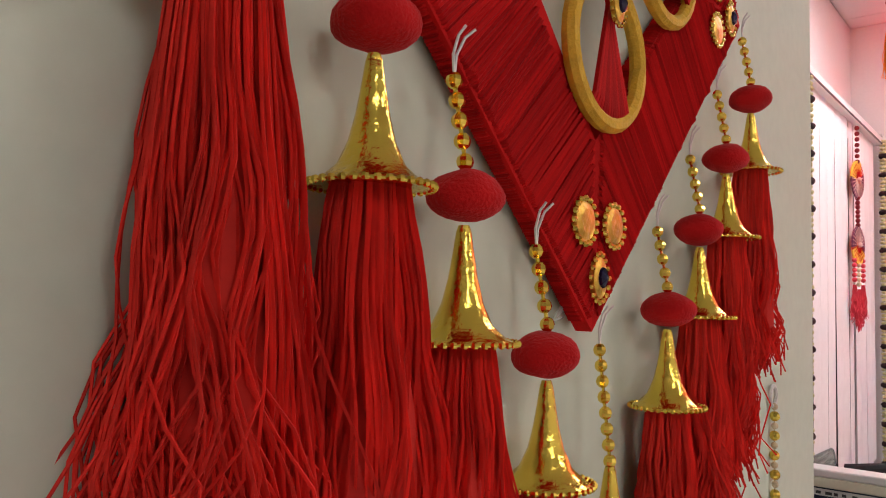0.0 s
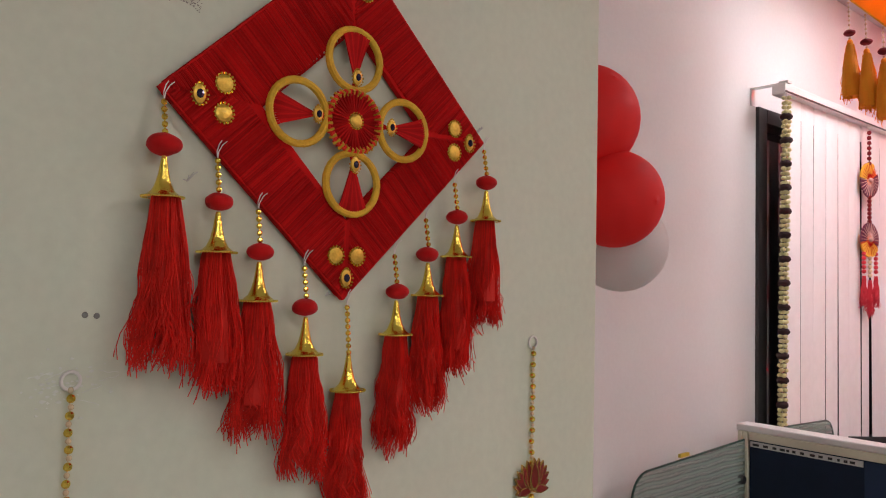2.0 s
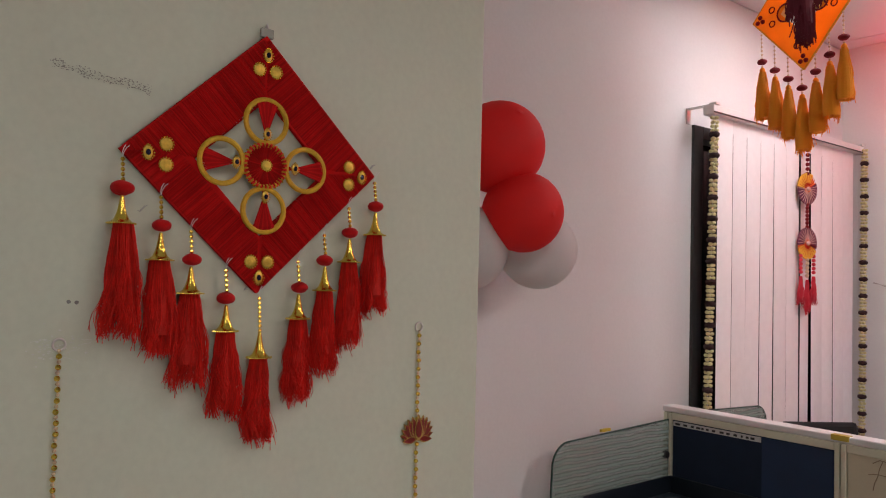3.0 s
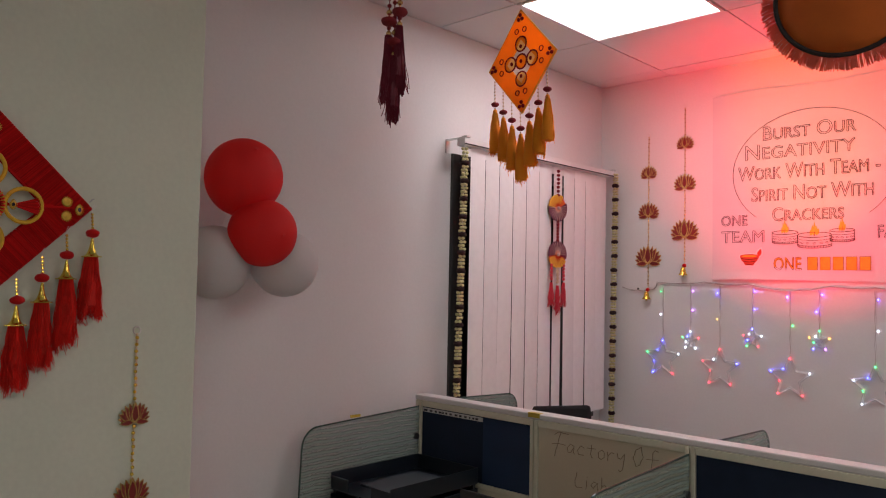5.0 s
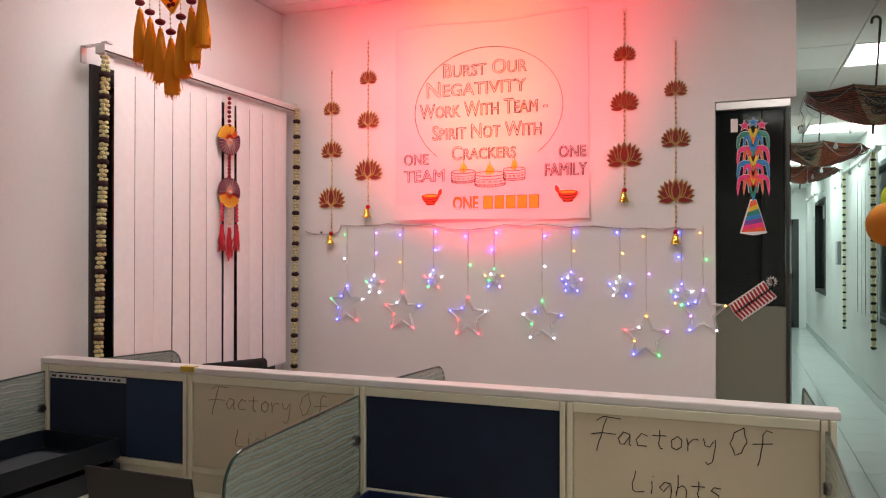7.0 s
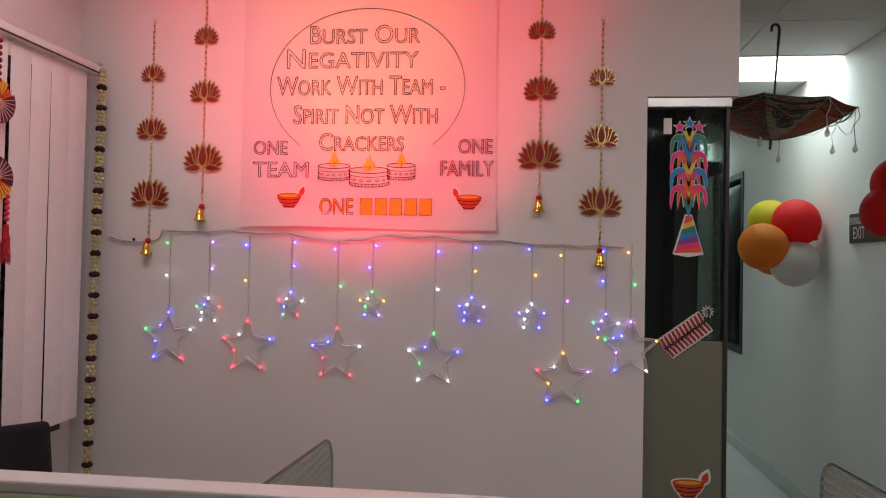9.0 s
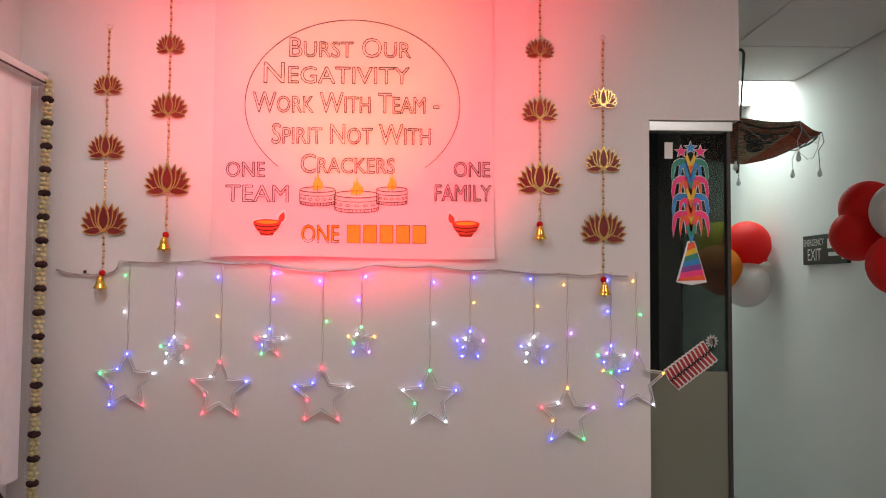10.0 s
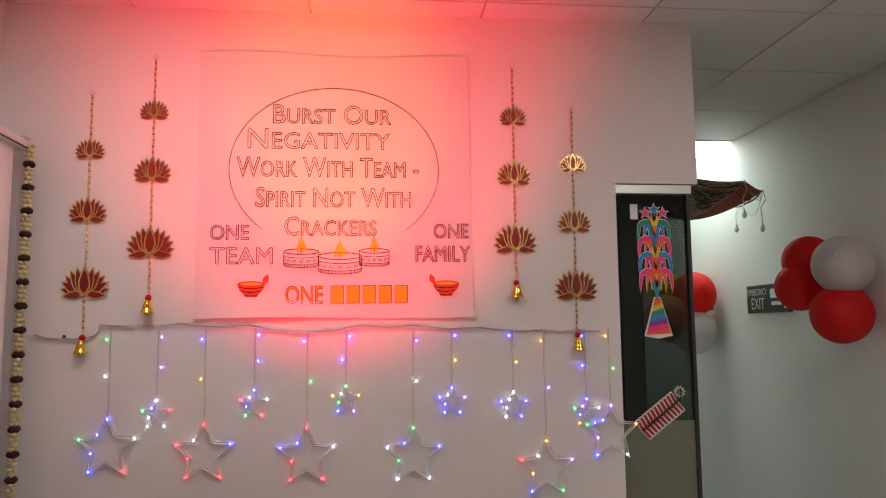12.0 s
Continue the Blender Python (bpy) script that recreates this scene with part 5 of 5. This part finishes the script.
for u, zt, ln in ((-0.045, 1.66, 0.125), (0.0, 1.645, 0.145), (0.045, 1.66, 0.125)):
    b = bmesh.new()
    for k in range(5):
        ball(b, (0.004, u, zt - 0.017 * k), 0.0085, 1, 8, 6)
    d = part("bead_drop", b, PINK_SILK if u else PEARL, wheel)
    part("tassel", hank(bmesh.new(), rng, (0.004, u, zt - 0.085), ln, 0.007, 0.014, 70, 0.0010), PINK_SILK, d, "pink thread tassel")


# ---- balloons ----
def latex(name, c):
    m = mat(name, c, 0.55, vary=0.04, scale=4)
    b = m.node_tree.nodes["Principled BSDF"]
    b.inputs["Subsurface Weight"].default_value = 0.25
    b.inputs["Subsurface Radius"].default_value = (0.06, 0.02, 0.02)
    b.inputs["Specular IOR Level"].default_value = 0.3
    return thin(m, 0.36, c)


RUBBER = {"red": latex("red_latex", (0.86, 0.032, 0.030)), "white": latex("white_latex", (0.78, 0.74, 0.72)), "yellow": latex("yellow_latex", (0.62, 0.55, 0.03)), "orange": latex("orange_latex", (0.72, 0.22, 0.02))}


def balloon_cluster(rows, wall, label):
    """rows: colour, centre, radius, tail direction; all tied to a patch of tape on the wall."""
    t = thing("balloon_cluster", label, "balloons", "balloon clusters", wall)
    for c, at, r in rows:
        p = Vector(at) - Vector(wall)
        d = (-p).normalized()
        q = Vector((0, 0, -1)).rotation_difference(d).to_matrix().to_4x4()
        prof = []
        for k in range(1, 22):
            a = math.pi * k / 22
            z = math.cos(a)
            rr = math.sin(a) * (1 - 0.10 * max(0, -z) ** 2)
            prof.append((r * rr, r * (z if z > 0 else z * 1.12)))
        prof = [(0.0005, r)] + prof + [(r * 0.07, -r * 1.15), (r * 0.05, -r * 1.18)]
        b = smooth(part("balloon", lathe(bmesh.new(), prof, n=36, m=Matrix.Translation(p) @ q), RUBBER[c], t, c + " latex balloon"))
        part("knot", lathe(bmesh.new(), [(r * 0.05, -r * 1.17), (r * 0.09, -r * 1.22), (r * 0.10, -r * 1.25), (r * 0.03, -r * 1.255)], n=10, m=Matrix.Translation(p) @ q), RUBBER[c], b)
        part("string", tube(bmesh.new(), [p + d * r * 1.25, (p + d * r * 1.25) * 0.5 + Vector((0, 0, -0.004)), (0, 0, 0)], 0.001, 4), THREAD, t)
    return t


balloon_cluster([("red", (-0.540, 1.275, 1.893), 0.122), ("red", (-0.486, 1.315, 1.716), 0.107), ("white", (-0.575, 1.462, 1.624), 0.112), ("white", (-0.600, 1.215, 1.62), 0.115)], (W, 1.31, 1.74), "red and white balloons taped to the wall in a bunch")
balloon_cluster([("red", (2.57, 5.70, 1.782), 0.135), ("white", (2.555, 5.68, 1.530), 0.135), ("yellow", (2.48, 5.90, 1.80), 0.130), ("orange", (2.365, 5.65, 1.630), 0.138), ("orange", (2.50, 5.90, 1.58), 0.12)], (E, 5.74, 1.66), "red, white, yellow and orange balloons taped to the corridor wall")
balloon_cluster([("red", (2.585, 4.45, 1.872), 0.120), ("white", (2.575, 4.18, 1.832), 0.128), ("red", (2.533, 4.45, 1.750), 0.112), ("red", (2.575, 4.21, 1.618), 0.130)], (E, 4.32, 1.76), "red and white balloons taped to the wall beside the exit sign")


# ---- umbrellas ----
def patchwork(name, hue):
    m = mat(name, (0.2, 0.05, 0.03), 0.85, vary=0.2, scale=20, bump=0.4, bump_scale=300)
    nt = m.node_tree
    b = nt.nodes["Principled BSDF"]
    coord = nt.nodes.new("ShaderNodeTexCoord")
    vor = nt.nodes.new("ShaderNodeTexVoronoi")
    vor.inputs["Scale"].default_value = 34
    wave = nt.nodes.new("ShaderNodeTexWave")
    wave.wave_type = "RINGS"
    wave.rings_direction = "Z"
    wave.inputs["Scale"].default_value = 24
    wave.inputs["Distortion"].default_value = 7
    wave.inputs["Detail"].default_value = 3
    mixv = nt.nodes.new("ShaderNodeMath")
    mixv.operation = "MULTIPLY_ADD"
    mixv.inputs[1].default_value = 0.6
    ramp = nt.nodes.new("ShaderNodeValToRGB")
    ramp.color_ramp.interpolation = "CONSTANT"
    stops = ((0.0, (0.015, 0.010, 0.009)), (0.30, hue), (0.78, (0.22, 0.20, 0.13)), (0.84, (0.02, 0.02, 0.018)), (0.95, hue), (1.0, (0.36, 0.09, 0.04)))
    while len(ramp.color_ramp.elements) < len(stops):
        ramp.color_ramp.elements.new(0.5)
    for el, (p, c) in zip(ramp.color_ramp.elements, stops):
        el.position, el.color = p, (*c, 1)
    nt.links.new(coord.outputs["Object"], vor.inputs["Vector"])
    nt.links.new(coord.outputs["Object"], wave.inputs["Vector"])
    nt.links.new(vor.outputs["Distance"], mixv.inputs[0])
    nt.links.new(wave.outputs["Fac"], mixv.inputs[2])
    nt.links.new(mixv.outputs[0], ramp.inputs["Fac"])
    nt.links.new(ramp.outputs["Color"], b.inputs["Base Color"])
    return m


PATCHES = [patchwork("patchwork_" + n, h) for n, h in (("rust", (0.42, 0.08, 0.03)), ("sage", (0.30, 0.35, 0.24)), ("black", (0.05, 0.03, 0.03)), ("maroon", (0.20, 0.03, 0.04)))]


def umbrella(x, y, turn):
    """An open umbrella hung upside down by its crook: local z = 0 at the tip."""
    t = thing("umbrella", "embroidered patchwork umbrella hung upside down with wired bulbs", "umbrella", "umbrellas along the corridor")
    t.matrix_world = pose(x, y, 2.072, 2, 3, turn)
    R, H = 0.36, 0.15
    part("shaft", tube(bmesh.new(), [(0, 0, 0.0), (0, 0, 0.55)], 0.005, 8), DARK, t)
    part("ferrule", lathe(bmesh.new(), [(0.002, -0.002), (0.006, 0.0), (0.007, 0.04), (0.012, 0.05)], n=10), DARK, t, "black tip")
    part("handle", tube(bmesh.new(), [(0, 0, 0.50), (0, 0, 0.575)] + [(-0.022 + 0.022 * math.cos(a), 0, 0.58 + 0.022 * math.sin(a)) for a in (math.pi * k / 8 for k in range(9))] + [(-0.045, 0, 0.565)], 0.007, 8), DARK, t, "black crook handle")
    part("hanger", tube(bmesh.new(), [(-0.022, 0, 0.602), (-0.022, 0.0, 0.627)], 0.0012, 4), THREAD, t)
    for k in range(8):
        a0, a1 = k * math.tau / 8, (k + 1) * math.tau / 8
        bm = bmesh.new()
        rows = []
        for i in range(7):
            f = i / 6
            z = 0.045 + H * (f ** 1.6)
            row = []
            for j in range(5):
                a = a0 + (a1 - a0) * j / 4
                sag = 1 - 0.06 * f * math.sin(math.pi * j / 4)
                row.append(bm.verts.new((R * f * sag * math.cos(a) + 0.001, R * f * sag * math.sin(a), z - 0.012 * f * math.sin(math.pi * j / 4))))
            rows.append(row)
        for a, b in zip(rows, rows[1:]):
            for j in range(4):
                try:
                    bm.faces.new((a[j], a[j + 1], b[j + 1], b[j]))
                except ValueError:
                    pass
        bmesh.ops.remove_doubles(bm, verts=bm.verts, dist=0.0005)
        bmesh.ops.solidify(bm, geom=bm.faces[:], thickness=0.0012)
        p = part("canopy_panel", bm, PATCHES[(k * 3 + int(turn)) % 4], t)
        place = lambda f, a: (R * f * math.cos(a), R * f * math.sin(a), 0.040 + H * f ** 1.6 - 0.012 * f * math.sin(math.pi * (a - a0) / (a1 - a0)))
        part("hem", tube(bmesh.new(), [place(0.95 - 0.055 * math.sin(math.pi * i / 8), a0 + (a1 - a0) * i / 8) for i in range(9)], 0.0045, 5), DARK, p, "black hem band")
        part("trim_band", tube(bmesh.new(), [place(0.84 - 0.05 * math.sin(math.pi * i / 8), a0 + (a1 - a0) * i / 8) for i in range(9)], 0.003, 5), DARK if k % 2 else MAROON, p)
        if (k * 3 + int(turn)) % 4 == 1:
            for fm, am in ((0.72, 0.32), (0.72, 0.68), (0.54, 0.5)):
                for size in (1.0, 0.55):
                    part("ring_motif", tube(bmesh.new(), [place(fm + 0.085 * size * math.cos(q), a0 + (a1 - a0) * (am + 0.13 * size / fm * math.sin(q))) for q in (math.tau * i / 14 for i in range(14))], 0.0038, 5, True), DARK, p)
        part("rib", tube(bmesh.new(), [(R * f * math.cos(a0), R * f * math.sin(a0), 0.049 + H * f ** 1.6) for f in (0.03, 0.3, 0.6, 0.85, 1.0)], 0.002, 5), DARK, p)
        c, s = math.cos(a0), math.sin(a0)
        bulb = (R * c * 1.0 + 0.004, R * s + 0.004, 0.06 - 0.03 * (k % 3))
        wire = part("bulb_wire", tube(bmesh.new(), [(R * c, R * s, 0.195), (R * c * 1.03, R * s * 1.03, 0.15), (R * c * 0.97, R * s * 0.97, 0.11), bulb], 0.0016, 4), DARK if k % 2 else THREAD, t)
        part("bulb", lathe(bmesh.new(), [(0.005, 0.0), (0.006, -0.012), (0.011, -0.022), (0.012, -0.032), (0.006, -0.042)], bulb, 10), ACRYL, wire, "small clear bulb")
    bm = bmesh.new()
    for k in range(8):
        a0, a1 = k * math.tau / 8, (k + 1) * math.tau / 8
        tube(bm, [(R * 0.98 * math.cos(a0 + (a1 - a0) * f), R * 0.98 * math.sin(a0 + (a1 - a0) * f), 0.19 - (0.07 + 0.03 * (k % 2)) * math.sin(math.pi * f)) for f in (0, 0.2, 0.4, 0.6, 0.8, 1)], 0.0015, 4)
    part("light_cable", bm, WIRE, t)
    return t


umbrella(2.14, 4.78, 22)
umbrella(2.06, 6.80, 45)
umbrella(2.05, 8.35, 5)

# ---- exit sign ----
sign = thing("exit_sign", "dark green emergency exit sign with white lettering on the wall", "sign", at=(E, -0.01, 0.042))
part("plate", boxes((-0.022, 0, 4.86, 5.30, 1.60, 1.757), bevel=0.003), mat("sign_green", (0.012, 0.035, 0.030), 0.35), sign)
SIGN_M = Matrix(((0, 0, -1, -0.0228), (-1, 0, 0, 0), (0, 1, 0, 0), (0, 0, 0, 1)))
SIGN_WHITE = mat("sign_white", (0.70, 0.74, 0.72), 0.5)
lettering("EMERGENCY", (-5.288, -5.075, 1.700, 0.036), sign, SIGN_WHITE, "letter", SIGN_M)
lettering("EXIT", (-5.245, -5.105, 1.622, 0.062), sign, SIGN_WHITE, "letter", SIGN_M)
part("pictogram", boxes((-0.0234, -0.0224, 4.885, 4.905, 1.62, 1.735), (-0.0234, -0.0224, 4.93, 5.03, 1.64, 1.66), (-0.0234, -0.0224, 4.96, 5.04, 1.68, 1.73)), SIGN_WHITE, sign, "white pictogram blocks")

# ---- corridor windows, door ----
for i, w in enumerate((CW1, CW2)):
    t = tagged(thing("window_%d" % (i + 2), "dark window in the corridor wall behind a white blind", "window"), kind="structure")
    part("window_frame", boxes((E - 0.01, E + 0.1, w[0], w[0] + 0.05, w[2], w[3]), (E - 0.01, E + 0.1, w[1] - 0.05, w[1], w[2], w[3]), (E - 0.01, E + 0.1, w[0] + 0.05, w[1] - 0.05, w[2], w[2] + 0.05), (E - 0.01, E + 0.1, w[0] + 0.05, w[1] - 0.05, w[3] - 0.05, w[3])), DARK, t)
    part("pane", boxes((E + 0.05, E + 0.056, w[0] + 0.05, w[1] - 0.05, w[2] + 0.05, w[3] - 0.05)), NIGHT, t)
    n = int((w[1] - w[0] - 0.3) / 0.0865)
    vertical_blind((E - 0.12, (w[0] + w[1]) / 2 + 0.1, 0), 180, n, 0.76, 2.33, "white fabric vertical blind before a corridor window")
garland((E - 0.148, 7.75, 0), 2.32, 0.62, 0, 1.2)
garland((E - 0.148, 9.65, 0), 2.32, 0.62, 0, 1.0)
box_sw = thing("switch_box", "small grey electrical box on the corridor wall", "switch box", at=(E, 11.3, 1.45))
part("body", boxes((-0.04, 0, -0.12, 0.12, -0.15, 0.15), bevel=0.004), mat("grey_paint", (0.30, 0.32, 0.32), 0.5), box_sw)
part("cover", boxes((-0.046, -0.041, -0.10, 0.10, -0.13, 0.13), bevel=0.002), mat("light_grey_paint", (0.45, 0.47, 0.47), 0.4), box_sw)
door = tagged(thing("door_1", "black framed glass door at the corridor's end", "door"), kind="structure")
DY = 16.45
part("door_frame", boxes((DOOR[0], DOOR[0] + 0.13, DY - 0.03, DY + 0.03, 0, DOOR[2]), (DOOR[1] - 0.13, DOOR[1], DY - 0.03, DY + 0.03, 0, DOOR[2]), (DOOR[0] + 0.09, DOOR[1] - 0.09, DY - 0.03, DY + 0.03, DOOR[2] - 0.12, DOOR[2]),
                         (DOOR[0] + 0.09, DOOR[1] - 0.09, DY - 0.03, DY + 0.03, 0, 0.12), (DOOR[0] + 0.09, DOOR[1] - 0.09, DY - 0.03, DY + 0.03, 0.95, 1.05), bevel=0.003), DARK, door)
part("pane", boxes((DOOR[0] + 0.09, DOOR[1] - 0.09, DY, DY + 0.006, 1.05, DOOR[2] - 0.12)), glow("daylit_pane", (0.55, 0.66, 0.66), 0.55), door, "pane with daylight behind")
part("pane", boxes((DOOR[0] + 0.09, DOOR[1] - 0.09, DY, DY + 0.006, 0.12, 0.95)), mat("grey_door_panel", (0.32, 0.35, 0.34), 0.3), door)
part("door_handle", tube(bmesh.new(), [(DOOR[0] + 0.12, DY - 0.03, 0.9), (DOOR[0] + 0.12, DY - 0.07, 0.92), (DOOR[0] + 0.12, DY - 0.07, 1.18), (DOOR[0] + 0.12, DY - 0.03, 1.2)], 0.010), ALU, door, "steel pull handle")

# ---- writing on the whiteboards ----
STROKES = {
    "F": "2,0 3,5 4,10|1,9 3,10.4 8,10|0,5 3,5.6 7,5.4", "a": "5,5 2,6 0,3 1,0.5 3,0.5 5,4 5,5 5,1 6,0", "c": "5,5 2,6 0,3 1,0.5 5,0.5",
    "t": "3,8 3,2 4,0 5,0|0,5.5 6,5.8", "o": "3,6 0.5,4 1,1 3,0 5,1.5 5,4.5 3,6", "r": "0,5.5 1,0 1,3.5 3,5.5 5,5.2", "y": "0,6 1,3 3,2.6 5,6 5,0 4.5,-4 3,-5 2,-4",
    "O": "4,10 1,8 0,4 2,0 4,1 5.5,5 4,10", "f": "6,9 4,9.6 3,8 3,2 2.4,-3|0,4.5 6.5,5.2", "L": "1,10 0,4 0.5,1 2,0 6,0.6", "i": "1,6 1.4,0|1.4,8 1.5,8.4",
    "g": "5,5.5 2,6 0,3.5 2,1.5 5,5.5 5.4,-1 4,-4 1,-3.5", "h": "0.5,10 0.5,0 1,4 3,5.4 4.6,4 5,0", "s": "5,5.6 2,6 1,4.4 4.5,2.4 4,0.4 0.4,0.2",
}


def handwriting(text, x, z, size, ink):
    """Thin marker strokes on the whiteboard's face, a mesh for each letter."""
    for c in text:
        wide, bm = 3.0, bmesh.new()
        for stroke in STROKES[c].split("|"):
            pts = [tuple(float(v) for v in p.split(",")) for p in stroke.split(" ")]
            wide = max(wide, max(p[0] for p in pts))
            path = []
            for a, b in zip(pts, pts[1:]):
                path += [(x + size * (a[0] + (b[0] - a[0]) * f + 0.1 * a[1]), PY - 0.0186, z + size * (a[1] + (b[1] - a[1]) * f)) for f in (0, 0.5)]
            path.append((x + size * (pts[-1][0] + 0.1 * pts[-1][1]), PY - 0.0186, z + size * pts[-1][1]))
            tube(bm, path, 0.0011, 5)
        part("marker_letter", bm, ink, desk_part)
        x += size * (wide + 1.8)


FADED = mat("faded_marker", (0.27, 0.19, 0.11), 0.6)
for x0, ink in ((0.008, FADED), (1.142, INK)):
    handwriting("F", x0 + 0.01, 0.978, 0.0082, ink)
    handwriting("actory", x0 + 0.076, 0.998, 0.0053, ink)
    handwriting("Of", x0 + 0.325, 0.998, 0.0064, ink)
    handwriting("Lights", x0 + 0.108, 0.890, 0.0050, ink)

# ---- desk things and chairs ----
tray = thing("paper_tray", "dark plastic stacked document tray on the desk", "document tray", at=(-0.44, 1.92, 0.75))
for lvl in (0.0, 0.075):
    base = part("tray", boxes((-0.155, 0.155, -0.22, 0.22, lvl + 0.002, lvl + 0.006)), TRAY, tray)
    for row in ((-0.158, -0.1545, -0.22, 0.22, lvl + 0.0061, lvl + 0.062), (0.1545, 0.158, -0.22, 0.22, lvl + 0.0061, lvl + 0.062), (-0.154, 0.154, 0.216, 0.22, lvl + 0.0061, lvl + 0.062), (-0.153, -0.06, -0.22, -0.216, lvl + 0.0061, lvl + 0.05), (0.06, 0.153, -0.22, -0.216, lvl + 0.0061, lvl + 0.05)):
        part("side_wall", boxes(row, bevel=0.001), TRAY, base)
for sx in (-0.15, 0.15):
    for sy in (-0.2, 0.2):
        part("riser", boxes((sx - 0.006, sx + 0.006, sy - 0.006, sy + 0.006, 0.062, 0.077)), PLASTIC, tray)
sheet = thing("paper_stack", "white papers lying in the document tray", "papers", at=(-0.44, 1.94, 0.832))
part("paper", boxes((-0.10, 0.10, -0.15, 0.13, 0, 0.008)), mat("grey_paper", (0.05, 0.06, 0.07), 0.6), sheet)
lap = thing("laptop", "black laptop standing open on the desk", "laptop", at=(0.09, 1.86, 0.75))
part("base", boxes((-0.17, 0.17, -0.02, 0.21, 0.001, 0.018), bevel=0.004), PLASTIC, lap)
lid = part("screen", boxes((-0.17, 0.17, -0.004, 0.004, 0.0, 0.145), bevel=0.003), PLASTIC, lap)
lid.matrix_basis = pose(0, -0.02, 0.018, 10)
bin_ = thing("storage_box", "dark blue plastic box on the desk", "box", at=(0.72, 1.95, 0.75))
part("walls", boxes((-0.13, 0.13, -0.15, -0.144, 0, 0.09), (-0.13, 0.13, 0.144, 0.15, 0, 0.09), (-0.13, -0.124, -0.144, 0.144, 0, 0.09), (0.124, 0.13, -0.144, 0.144, 0, 0.09), bevel=0.001), mat("blue_plastic", (0.008, 0.016, 0.06), 0.4, vary=0.15), bin_)
part("bottom", boxes((-0.124, 0.124, -0.144, 0.144, 0.001, 0.006)), PLASTIC, bin_)
for sx, lab in ((-0.31, "black office chair with padded back behind the partition"),):
    ch = thing("office_chair", lab, "chair", at=(sx - 0.155, 3.06, 0))
    bm = boxes((-0.21, 0.19, -0.035, 0.0, 0.62, 1.05), bevel=0.016)
    bk = part("backrest", bm, mat("black_mesh_fabric", (0.012, 0.011, 0.012), 0.9, bump=0.4, bump_scale=500), ch)
    bk.matrix_basis = pose(0.02, -0.10, -0.052, -5, -5, 26)
    part("seat", boxes((-0.23, 0.23, -0.20, 0.24, 0.44, 0.52), bevel=0.03), PLASTIC, ch)
    part("back_bar", tube(bmesh.new(), [(0, -0.10, 0.45), (0, -0.25, 0.47), (0, -0.24, 0.75)], 0.018, 8), PLASTIC, ch)
    part("gas_lift", lathe(bmesh.new(), [(0.025, 0.10), (0.025, 0.28), (0.016, 0.285), (0.016, 0.44)], n=14), ALU, ch)
    for k in range(5):
        a = k * math.tau / 5
        leg = part("leg", tube(bmesh.new(), [(0, 0, 0.11), (0.26 * math.cos(a), 0.26 * math.sin(a), 0.065)], [0.022, 0.014], 8), PLASTIC, ch)
        part("castor", lathe(bmesh.new(), [(0.010, -0.018), (0.027, -0.016), (0.027, 0.016), (0.010, 0.018)], n=14, m=Matrix.Translation((0.26 * math.cos(a), 0.26 * math.sin(a), 0.027)) @ Matrix.Rotation(a, 4, "Z") @ Matrix.Rotation(radians(90), 4, "X")), PLASTIC, leg)

# red flood lamp on the desk behind the partition
fl = thing("flood_lamp", "small black flood lamp with red light on the desk", "lamp", at=(0.42, 2.37, 0.75))
part("stand", boxes((-0.06, 0.06, -0.03, 0.03, 0.0, 0.008), (-0.065, -0.06, -0.012, 0.012, 0.008, 0.14), (0.06, 0.065, -0.012, 0.012, 0.008, 0.14)), PLASTIC, fl)
hd = part("housing", boxes((-0.058, 0.058, -0.02, 0.01, -0.04, 0.04), bevel=0.006), PLASTIC, fl)
hd.matrix_basis = pose(0, 0.0, 0.13, 50)
